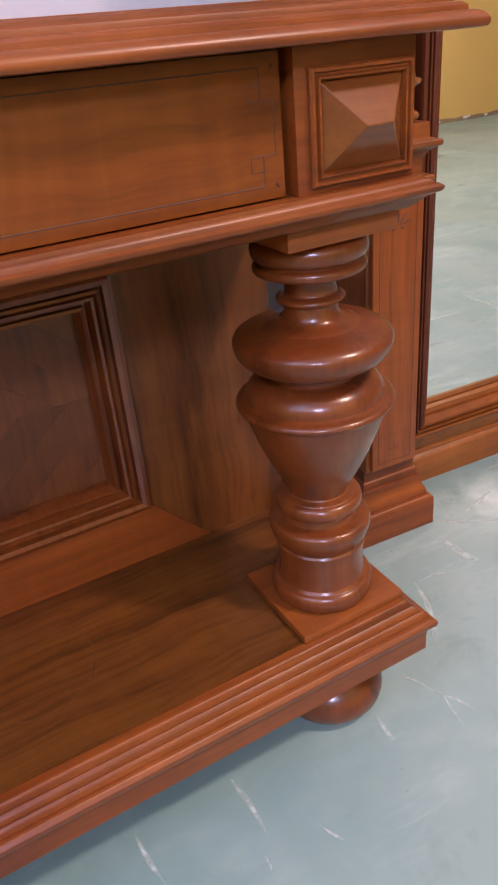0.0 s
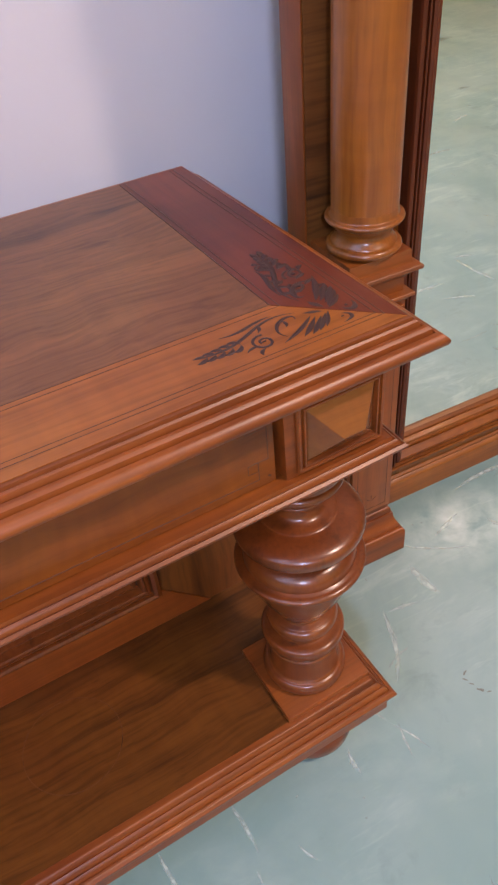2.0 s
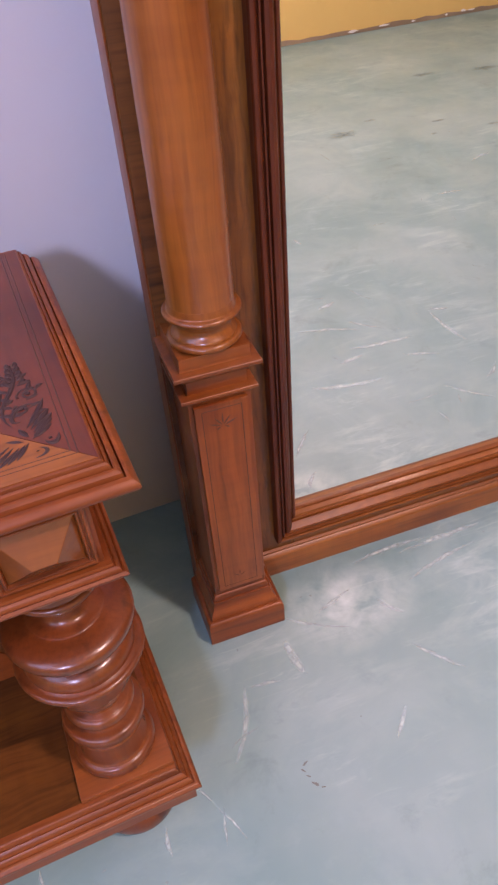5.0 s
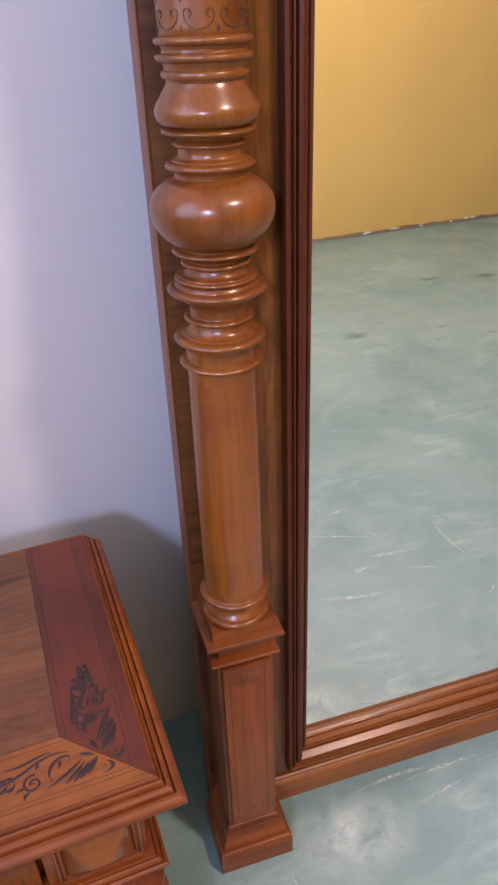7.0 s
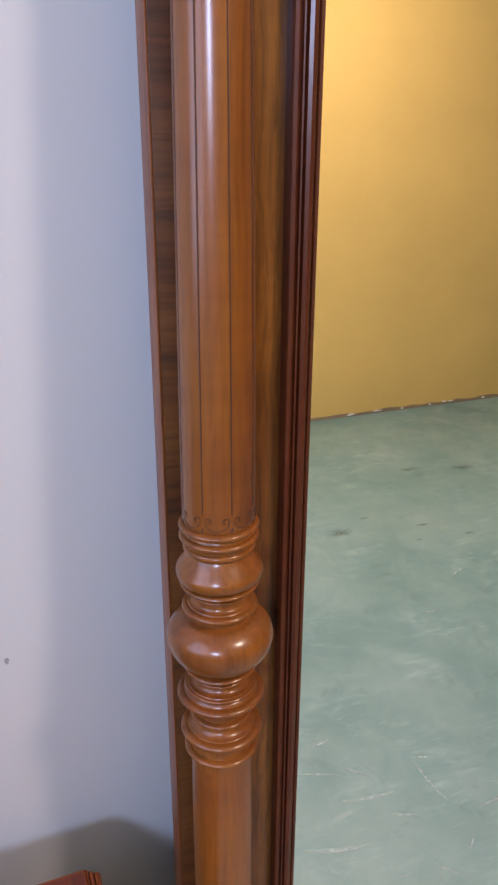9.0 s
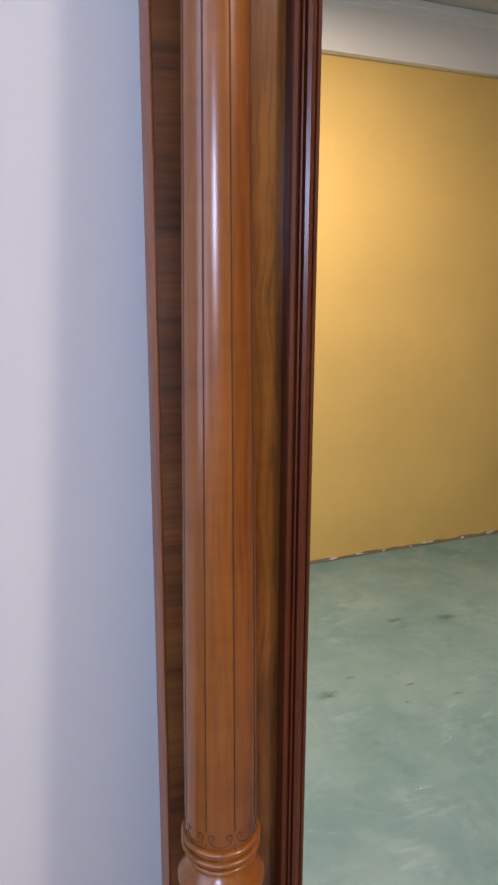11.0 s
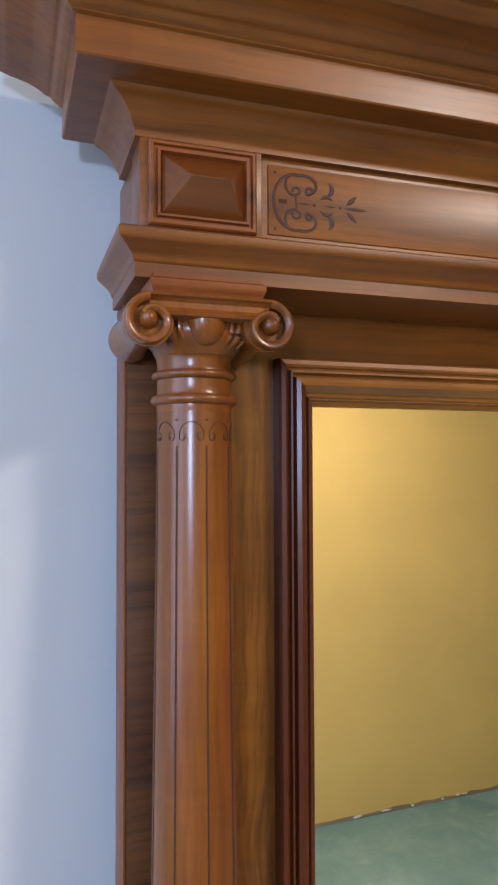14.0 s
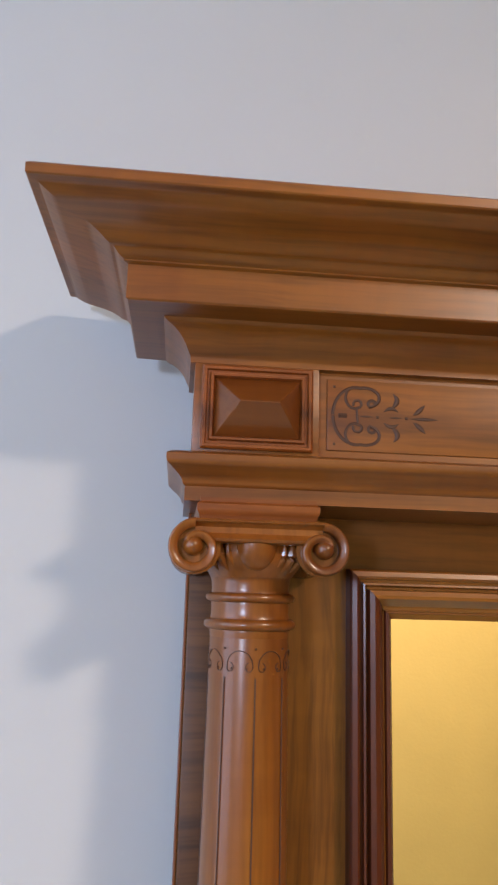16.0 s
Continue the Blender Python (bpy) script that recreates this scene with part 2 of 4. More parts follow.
def box(x0, x1, y0, y1, z0, z1, bevel=0.0015, bm=None):
    bm = bm or bmesh.new()
    made = bmesh.ops.create_cube(bm, size=1.0)["verts"]
    for v in made:
        v.co = ((x0 + x1) / 2 + v.co.x * (x1 - x0), (y0 + y1) / 2 + v.co.y * (y1 - y0), (z0 + z1) / 2 + v.co.z * (z1 - z0))
    if bevel:
        bmesh.ops.bevel(bm, geom=list({e for v in made for e in v.link_edges}), offset=bevel, segments=2, affect="EDGES", profile=0.6)
    return bm


def ease(prof, rounds=2, limit=42):
    """Round the gentle bends of a profile and keep its crisp arrises."""
    for _ in range(rounds):
        out = [prof[0]]
        for (ax, ay), (bx, by), (cx, cy) in zip(prof, prof[1:], prof[2:]):
            d = abs(math.degrees(math.atan2(by - ay, bx - ax) - math.atan2(cy - by, cx - bx))) % 360
            if min(d, 360 - d) > limit:
                out.append((bx, by))
            else:
                out += [(bx * 0.75 + ax * 0.25, by * 0.75 + ay * 0.25), (bx * 0.75 + cx * 0.25, by * 0.75 + cy * 0.25)]
        prof = out + [prof[-1]]
        limit *= 0.8
    return prof


def lathe(prof, cx=0.0, cy=0.0, n=72, bm=None, cap=True):
    """Turned solid; prof is (radius, z) upwards."""
    bm = bm or bmesh.new()
    rings = []
    for r, z in ease(prof):
        rings.append([bm.verts.new((cx + r * math.cos(a), cy + r * math.sin(a), z)) for a in [2 * math.pi * i / n for i in range(n)]])
    for a, b in zip(rings, rings[1:]):
        for i in range(n):
            bm.faces.new((a[i], a[(i + 1) % n], b[(i + 1) % n], b[i]))
    if cap:
        bm.faces.new(rings[0][::-1])
        bm.faces.new(rings[-1])
    return bm


def arc(r0, z0, r1, z1, bulge, n=6):
    """Points from one (r, z) to another along a curve that bulges outwards (or inwards)."""
    out = []
    dx, dz = r1 - r0, z1 - z0
    L = math.hypot(dx, dz)
    for i in range(n + 1):
        t = i / n
        k = math.sin(math.pi * t) * bulge
        out.append((r0 + dx * t + k * dz / L, z0 + dz * t - k * dx / L))
    return out


def bead(r, z, h, out, n=8):
    """Half-round bead of height h standing out from radius r."""
    return [(r + out * math.sin(math.pi * i / n), z - h / 2 + h * (1 - math.cos(math.pi * i / n)) / 2) for i in range(n + 1)]


def tube(points, radius, bm=None, sides=6, flat=1.0, taper=False):
    """A small rounded bar along points."""
    bm = bm or bmesh.new()
    rings = []
    pts = [Vector(p) for p in points]
    upright = flat < 1.0 and max(abs(p.y - pts[0].y) for p in pts) < 1e-6
    for i, p in enumerate(pts):
        d = (pts[min(i + 1, len(pts) - 1)] - pts[max(i - 1, 0)]).normalized()
        up = Vector((0, 0, 1)) if abs(d.z) < 0.9 else Vector((1, 0, 0))
        if upright:
            up = Vector((0, 1, 0))
        u = d.cross(up).normalized()
        w = u.cross(d).normalized()
        if upright:
            u *= flat * (1.8 if taper else 1.5)
            w *= 0.7
        rad = radius
        if taper:
            t = i / (len(pts) - 1)
            rad = radius * max(0.12, math.sin(math.pi * min(1, max(0, t * 0.94 + 0.03))))
        rings.append([bm.verts.new(p + (u * math.cos(a) + w * math.sin(a) * flat) * rad) for a in [2 * math.pi * k / sides for k in range(sides)]])
    for a, b in zip(rings, rings[1:]):
        for k in range(sides):
            bm.faces.new((a[k], a[(k + 1) % sides], b[(k + 1) % sides], b[k]))
    bm.faces.new(rings[0][::-1])
    bm.faces.new(rings[-1])
    return bm


def slab(points, y0, y1):
    """A board of the given upright outline (x, z)."""
    bm = bmesh.new()
    a = [bm.verts.new((x, y0, z)) for x, z in points]
    b = [bm.verts.new((x, y1, z)) for x, z in points]
    bm.faces.new(a)
    bm.faces.new(b[::-1])
    n = len(points)
    for q in range(n):
        bm.faces.new((a[q], b[q], b[(q + 1) % n], a[(q + 1) % n]))
    return bm


# ---- the room ----
XL, XR, YB, ZC = -1.5, 6.2, 0.36, 2.89
floor = tagged(part("floor", box(XL - 0.2, XR + 0.2, -3.4, YB + 0.2, -0.1, 0.0, 0), FLOOR), "worn glossy teal painted concrete floor with pale scuffs and painted glare", "floor", kind="structure")
wall_n = tagged(part("wall_north", box(XL - 0.3, XR + 0.5, 0, 0.15, 0, ZC + 0.05, 0), WALL_WHITE), "plain off-white painted wall behind the furniture", "wall", kind="structure")
wall_n.matrix_world = pose(-0.05, 0.233, 0, 4.4, 0, 3.0)  # a little out of plumb and out of square
tagged(part("ceiling", box(XL - 0.2, XR + 0.2, -3.4, YB + 0.15, ZC, ZC + 0.12, 0), CEILING), "plain dull white ceiling", "ceiling", kind="structure")


def south_wall():
    """The wall opposite, with an opening added near its west end for cool light."""
    bm = bmesh.new()
    for x0, x1, z0, z1 in ((XL - 0.4, -1.42, 0, ZC), (-1.06, XR + 0.4, 0, ZC), (-1.42, -1.06, 0, 1.72), (-1.42, -1.06, 2.16, ZC)):
        box(x0, x1, -0.18, 0.0, z0, z1, 0, bm)
    return bm


wall_s = tagged(part("wall_south", south_wall(), WALL_YELLOW), "ochre yellow painted wall opposite the mirror", "wall", kind="structure")
wall_s.matrix_world = pose(1.9, -2.79, 0, 0, 0, -3.5) @ pose(-1.9, 0, 0)
trim = tagged(part("trim", stack([(-0.004, 2.605), (0.0, 2.607), (0.0, 2.82), (0.006, 2.826), (0.006, 2.85), (0.012, 2.856), (0.012, ZC - 0.004)], -5.0, 4.05, -0.05, -0.001), PLASTER), "white plaster band along the top of the ochre wall", "trim", kind="structure")
trim.matrix_world = wall_s.matrix_world @ pose(0, 0, 0, 0, 0, 180) @ pose(-1.0, 0, 0)


def wall_foot():
    """Unpainted, chipped strip where the ochre paint stops above the floor."""
    rng = random.Random(5)
    bm = bmesh.new()
    xs = np.linspace(0.6, XR - 0.05, 90)
    lo = [bm.verts.new((x, 0.004, 0.0)) for x in xs]
    hi = [bm.verts.new((x, 0.004, 0.018 + rng.uniform(-0.005, 0.006))) for x in xs]
    for k in range(len(xs) - 1):
        bm.faces.new((lo[k], lo[k + 1], hi[k + 1], hi[k]))
    made = bmesh.ops.extrude_face_region(bm, geom=bm.faces[:])["geom"]
    for v in made:
        if isinstance(v, bmesh.types.BMVert):
            v.co.y = 0.001
    return bm


BARE = paint("bare_brown_plaster", (0.33, 0.24, 0.15), 0.9, 0.3)
foot = tagged(part("baseboard", wall_foot(), BARE), "bare brown chipped strip at the foot of the wall", "baseboard", kind="structure")
foot.matrix_world = wall_s.matrix_world


def plaster_chips():
    rng = random.Random(8)
    bm = bmesh.new()
    for k in range(26):
        x = rng.uniform(1.1, XR - 0.1)
        w, h, z = rng.uniform(0.006, 0.03), rng.uniform(0.003, 0.008), rng.uniform(0.004, 0.02)
        n = 7
        ring = [(x + w * math.cos(2 * math.pi * q / n) * rng.uniform(0.6, 1.1), z + h * math.sin(2 * math.pi * q / n) * rng.uniform(0.6, 1.1)) for q in range(n)]
        a = [bm.verts.new((px, 0.0045, max(0.001, pz))) for px, pz in ring]
        b = [bm.verts.new((px, 0.0075, max(0.001, pz))) for px, pz in ring]
        bm.faces.new(b)
        for q in range(n):
            bm.faces.new((a[q], a[(q + 1) % n], b[(q + 1) % n], b[q]))
    return bm


chips = tagged(part("plaster_chips", plaster_chips(), PLASTER), "white plaster chips along the foot of the wall", "plaster chips", kind="stuff")
chips.matrix_world = wall_s.matrix_world


def side_wall(name, x0, x1, wy0, wy1, wz0, wz1, label):
    bm = bmesh.new()
    for y0, y1, z0, z1 in ((-3.4, wy0, 0, ZC), (wy1, YB, 0, ZC), (wy0, wy1, 0, wz0), (wy0, wy1, wz1, ZC)):
        box(x0, x1, y0, y1, z0, z1, 0, bm)
    return tagged(part(name, bm, WALL_YELLOW), label, "wall", kind="structure")


side_wall("wall_west", XL - 0.2, XL, -1.55, -0.17, 0.98, 2.79, "ochre wall with a window")
tagged(part("wall_east", box(XR, XR + 0.2, -3.4, YB, 0, ZC, 0), WALL_YELLOW), "ochre painted side wall", "wall", kind="structure")


def window(name, x, y0, y1, z0, z1):
    w = tagged(new(name), "white painted window with glazing bars", "window", kind="structure")
    bm = bmesh.new()
    for a, b, c, d in ((y0, y0 + 0.05, z0, z1), (y1 - 0.05, y1, z0, z1), (y0 + 0.05, y1 - 0.05, z0, z0 + 0.05), (y0 + 0.05, y1 - 0.05, z1 - 0.05, z1)):
        box(x - 0.03, x + 0.03, a, b, c, d, 0, bm)
    part("window_frame", bm, FRAME_WHITE, w)
    bm = box(x - 0.02, x + 0.02, (y0 + y1) / 2 - 0.03, (y0 + y1) / 2 + 0.03, z0 + 0.05, z1 - 0.05, 0)
    part("mullion", bm, FRAME_WHITE, w)


window("window_1", XL, -1.55, -0.17, 0.98, 2.79)
# Added window frame: gives the unseen cool source an opening.
bm = bmesh.new()
for a, b, c, d in ((-1.42, -1.395, 1.72, 2.16), (-1.085, -1.06, 1.72, 2.16), (-1.395, -1.085, 1.72, 1.745), (-1.395, -1.085, 2.135, 2.16)):
    box(a, b, -0.05, -0.01, c, d, 0, bm)
cool_light_window = tagged(new("added_window"), "unseen small white framed window, added for a compact cool light", "window", kind="structure")
cool_light_window.matrix_world = wall_s.matrix_world
part("window_frame", bm, FRAME_WHITE, cool_light_window)


def unseen_lamp():
    """Assumed square housing of the unseen lamp, on a bracket and a ceiling stem."""
    lamp = tagged(new("unseen_lamp"), "unseen lit lamp, its square white housing and ceiling bracket assumed", "ceiling lamp")
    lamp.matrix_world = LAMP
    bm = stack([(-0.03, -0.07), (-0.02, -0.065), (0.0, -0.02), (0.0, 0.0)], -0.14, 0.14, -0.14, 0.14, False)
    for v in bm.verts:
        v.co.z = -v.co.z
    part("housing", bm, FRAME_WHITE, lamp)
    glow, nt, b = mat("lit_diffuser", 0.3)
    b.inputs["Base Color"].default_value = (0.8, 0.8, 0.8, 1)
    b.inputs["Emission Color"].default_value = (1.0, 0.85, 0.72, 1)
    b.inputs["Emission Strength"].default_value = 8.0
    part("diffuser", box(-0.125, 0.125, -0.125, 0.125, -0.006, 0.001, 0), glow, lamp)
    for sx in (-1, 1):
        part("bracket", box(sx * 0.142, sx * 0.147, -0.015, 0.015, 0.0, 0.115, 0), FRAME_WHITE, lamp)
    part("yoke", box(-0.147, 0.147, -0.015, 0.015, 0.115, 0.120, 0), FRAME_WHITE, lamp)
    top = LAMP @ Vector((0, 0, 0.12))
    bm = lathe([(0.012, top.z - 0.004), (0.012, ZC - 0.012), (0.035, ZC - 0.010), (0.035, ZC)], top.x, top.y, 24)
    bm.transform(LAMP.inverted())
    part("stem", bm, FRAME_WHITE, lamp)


unseen_lamp()

# ---- the tall mirror ----
W = 0.92
mirror = tagged(new("pier_mirror"), "tall carved walnut standing mirror with turned columns", "mirror")
FRONT = 0.043
part("stile", slab([(-0.040, 0), (0.1035, 0), (0.1035, 1.839), (0.0125, 1.93), (-0.040, 1.93)], FRONT, 0.080), GOLD_Z, mirror)
# Added strips redden the stiles' outer sides for the wall's reflection in them.
for xa in (-0.0415, W + 0.0398):
    part("edge_strip", box(xa, xa + 0.0017, FRONT - 0.0008, 0.079, 0.0, 1.906, 0.0004), WOOD_Z, mirror, "added reddish strip, tints the outer side for the wall's reflection")
part("dark_veneer", box(-0.0392, 0.004, FRONT - 0.0012, FRONT + 0.002, 0.0, 1.906, 0.0004), CROSS, mirror, "dark cross-figured veneer strip behind the column")
part("stile", slab([(W + 0.040, 0), (W - 0.1035, 0), (W - 0.1035, 1.839), (W - 0.0125, 1.93), (W + 0.040, 1.93)], FRONT, 0.080), GOLD_Z, mirror)
part("bottom_rail", box(0.1035, W - 0.1035, FRONT, 0.083, 0.0, 0.10), GOLD_X, mirror)
part("top_rail", slab([(0.1037, 1.839), (W - 0.1037, 1.839), (W - 0.0127, 1.93), (0.0127, 1.93)], FRONT, 0.080), GOLD_X, mirror)
part("plinth_board", stack([(0, 0), (0, 0.034), (-0.002, 0.037), (-0.006, 0.040), (-0.006, 0.043), (-0.009, 0.0445)], 0.04, W - 0.04, 0.033, 0.05), GOLD_X, mirror)
part("glass", box(0.10, W - 0.10, 0.056, 0.060, 0.095, 1.845, 0), GLASS, mirror, "silvered mirror glass")
part("backing", box(0.09, W - 0.09, 0.066, 0.078, 0.09, 1.85, 0), BURR, mirror)

MOULD = [(d * 0.93, y) for d, y in [(0, 0.045), (0, 0.031), (0.0015, 0.0285), (0.005, 0.0275), (0.007, 0.029), (0.0075, 0.033), (0.0095, 0.033), (0.010, 0.029), (0.0115, 0.0285),
         (0.0125, 0.031), (0.0130, 0.035), (0.0145, 0.035), (0.0155, 0.030), (0.019, 0.0285), (0.023, 0.0305), (0.0265, 0.036), (0.028, 0.042), (0.0295, 0.0435),
         (0.031, 0.041), (0.0335, 0.0405), (0.036, 0.0445), (0.037, 0.050), (0.037, 0.0565)]]


SILL = MOULD[:14] + [(d * 0.93, y) for d, y in [(0.0215, 0.0292), (0.0262, 0.0365), (0.0270, 0.0378), (0.0252, 0.0388), (0.0252, 0.0402), (0.0290, 0.0406), (0.0304, 0.0415), (0.0306, 0.0428), (0.0298, 0.0438),
        (0.0275, 0.0443), (0.0275, 0.0456), (0.0318, 0.0460), (0.0330, 0.0470), (0.0330, 0.0484), (0.0322, 0.0494), (0.0302, 0.0499), (0.0302, 0.0510), (0.0350, 0.0513), (0.0370, 0.0520), (0.0370, 0.0565)]]


def mould_member(a0, a1, fixed, sign, upright):
    """One mitred length of the mirror moulding; runs from a0 to a1, steps inwards by sign from fixed."""
    bm = bmesh.new()
    rows = []
    for d, y in (MOULD if upright else SILL):
        c = fixed + sign * d
        if upright:
            rows.append([bm.verts.new((c, y, a0 + d)), bm.verts.new((c, y, a1 - d))])
        else:
            rows.append([bm.verts.new((a0 + d, y, c)), bm.verts.new((a1 - d, y, c))])
    for p, q in zip(rows, rows[1:]):
        bm.faces.new((p[0], p[1], q[1], q[0]))
    bm.faces.new([r[0] for r in rows])
    bm.faces.new([r[1] for r in rows][::-1])
    return bm


MX0, MX1, MZ0, MZ1 = 0.0735, W - 0.0735, 0.068, 1.869
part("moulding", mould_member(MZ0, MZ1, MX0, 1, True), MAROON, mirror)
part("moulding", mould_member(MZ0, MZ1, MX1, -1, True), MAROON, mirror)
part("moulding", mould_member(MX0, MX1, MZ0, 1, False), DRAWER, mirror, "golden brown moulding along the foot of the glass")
part("moulding", mould_member(MX0, MX1, MZ1, -1, False), OCHRE_GLEAM, mirror, "moulding along the top of the glass, golden with a painted ochre reflection")

COLUMN_BASE = ([(0.029, 0.446), (0.0305, 0.4463)] + bead(0.0325, 0.4520, 0.0085, 0.0050) + [(0.0325, 0.4568), (0.0318, 0.4580)] + arc(0.0318, 0.458, 0.0322, 0.4735, -0.0045) + [(0.0325, 0.4750), (0.0345, 0.4765)]
               + bead(0.0345, 0.4805, 0.006, 0.0042) + [(0.0335, 0.4845), (0.0326, 0.491)])
LOWER = [(0.0325, 0.491), (0.0327, 0.56), (0.0325, 0.64), (0.0318, 0.742)]
BALUSTER = ([(0.0318, 0.742), (0.0318, 0.7555)] + bead(0.0320, 0.7600, 0.0065, 0.0064) + [(0.0318, 0.7645), (0.0320, 0.7735), (0.0340, 0.7765)] + bead(0.0345, 0.7835, 0.0080, 0.0072) + [(0.0345, 0.7880)]
            + arc(0.0340, 0.7885, 0.0262, 0.7975, -0.002) + [(0.0260, 0.7985)] + bead(0.0262, 0.8022, 0.0055, 0.0052) + [(0.0258, 0.8060), (0.0262, 0.8130), (0.0310, 0.8185), (0.0365, 0.8225)]
            + bead(0.0372, 0.8285, 0.0075, 0.0068) + [(0.0370, 0.8330), (0.0352, 0.8355)] + bead(0.0335, 0.8385, 0.0042, 0.0032) + [(0.0332, 0.8412)] + arc(0.0330, 0.8415, 0.0258, 0.8480, -0.002)
            + bead(0.0260, 0.8515, 0.0050, 0.0044) + [(0.0260, 0.8550), (0.0280, 0.8575)] + bead(0.0312, 0.8618, 0.0055, 0.0058) + [(0.0312, 0.8655), (0.0335, 0.8670)]
            + [(0.0400, 0.8715), (0.0460, 0.8775), (0.0502, 0.8850), (0.0520, 0.8925), (0.0522, 0.8985), (0.0503, 0.9060), (0.0455, 0.9125), (0.0380, 0.9180), (0.0320, 0.9200), (0.0300, 0.9212), (0.0298, 0.9245)]
            + bead(0.0310, 0.9300, 0.0070, 0.0058) + [(0.0302, 0.9345)] + arc(0.0300, 0.9345, 0.0256, 0.9405, -0.0015) + [(0.0258, 0.9432)] + bead(0.0260, 0.9458, 0.0040, 0.0036) + [(0.0265, 0.9488), (0.0310, 0.9515)]
            + bead(0.0325, 0.9555, 0.0050, 0.0052) + [(0.0330, 0.9588), (0.0372, 0.9602), (0.0402, 0.9635), (0.0415, 0.9685), (0.0409, 0.9725), (0.0365, 0.9795), (0.0318, 0.9865), (0.0304, 0.9895)]
            + bead(0.0312, 0.9945, 0.0065, 0.0028) + [(0.0312, 0.9990)] + bead(0.0325, 1.0060, 0.0065, 0.0050) + [(0.0318, 1.0112)] + bead(0.0328, 1.0168, 0.0065, 0.0048) + [(0.0334, 1.0215), (0.0338, 1.024)])
SHAFT = [(0.0338, 1.024), (0.0338, 1.08), (0.0333, 1.15), (0.0323, 1.25), (0.0311, 1.35), (0.0298, 1.45), (0.0284, 1.55), (0.0273, 1.64), (0.0263, 1.72), (0.0256, 1.80), (0.0254, 1.823)]
NECK = ([(0.0254, 1.823), (0.0258, 1.8265)] + bead(0.0258, 1.831, 0.007, 0.004) + [(0.0254, 1.836), (0.0252, 1.8395), (0.0254, 1.8435)] + bead(0.0254, 1.8475, 0.006, 0.0037)
        + [(0.0252, 1.852), (0.0256, 1.859), (0.028, 1.8625)])


def flute_mark(cx, cy, deg):
    """One thin incised line up the shaft."""
    pts = []
    for z in np.linspace(1.040, 1.800, 14):
        r = np.interp(z, [p[1] for p in SHAFT], [p[0] for p in SHAFT]) - 0.0001
        a = radians(deg - 90)
        pts.append((cx + r * math.cos(a), cy + r * math.sin(a), z))
    return tube(pts, 0.0013, None, 5, 0.35)


def scroll_marks(cx, cy, z, flip):
    """Incised arches between the flutes with inward curling ends, and a dot or dart between them."""
    bm = bmesh.new()

    def at(deg, zz):
        r = np.interp(zz, [p[1] for p in SHAFT], [p[0] for p in SHAFT])
        a = radians(deg - 90)
        return (cx + r * math.cos(a), cy + r * math.sin(a), zz)
    for k in range(8):
        mid = 4.5 + 45 * k + 22.5
        for side in (-1, 1):
            pts = [at(mid + side * 18.5 * math.sin(q), z + flip * (0.0088 * math.cos(q) - 0.001)) for q in np.linspace(0, 1.5, 9)]
            pts += [at(mid + side * (13.6 + 5.0 * math.cos(q)), z - flip * (0.0018 + 0.0026 * math.sin(q))) for q in np.linspace(0.2, 4.6, 10)]
            tube(pts, 0.0007, bm, 5, 0.4)
            tube([at(mid + side * 10.5, z - flip * 0.0026), at(mid + side * 11.9, z - flip * 0.0026)], 0.0010, bm, 6, 0.5)
        if flip > 0:
            tube([at(mid + 21.3, z + 0.0090), at(mid + 23.7, z + 0.0090)], 0.0011, bm, 6, 0.5)
        else:
            tube([at(mid + 22.5, z - 0.0050 - 0.0050 * q) for q in (0, 0.5, 1)], 0.0017, bm, 6, 0.5, True)
    return bm


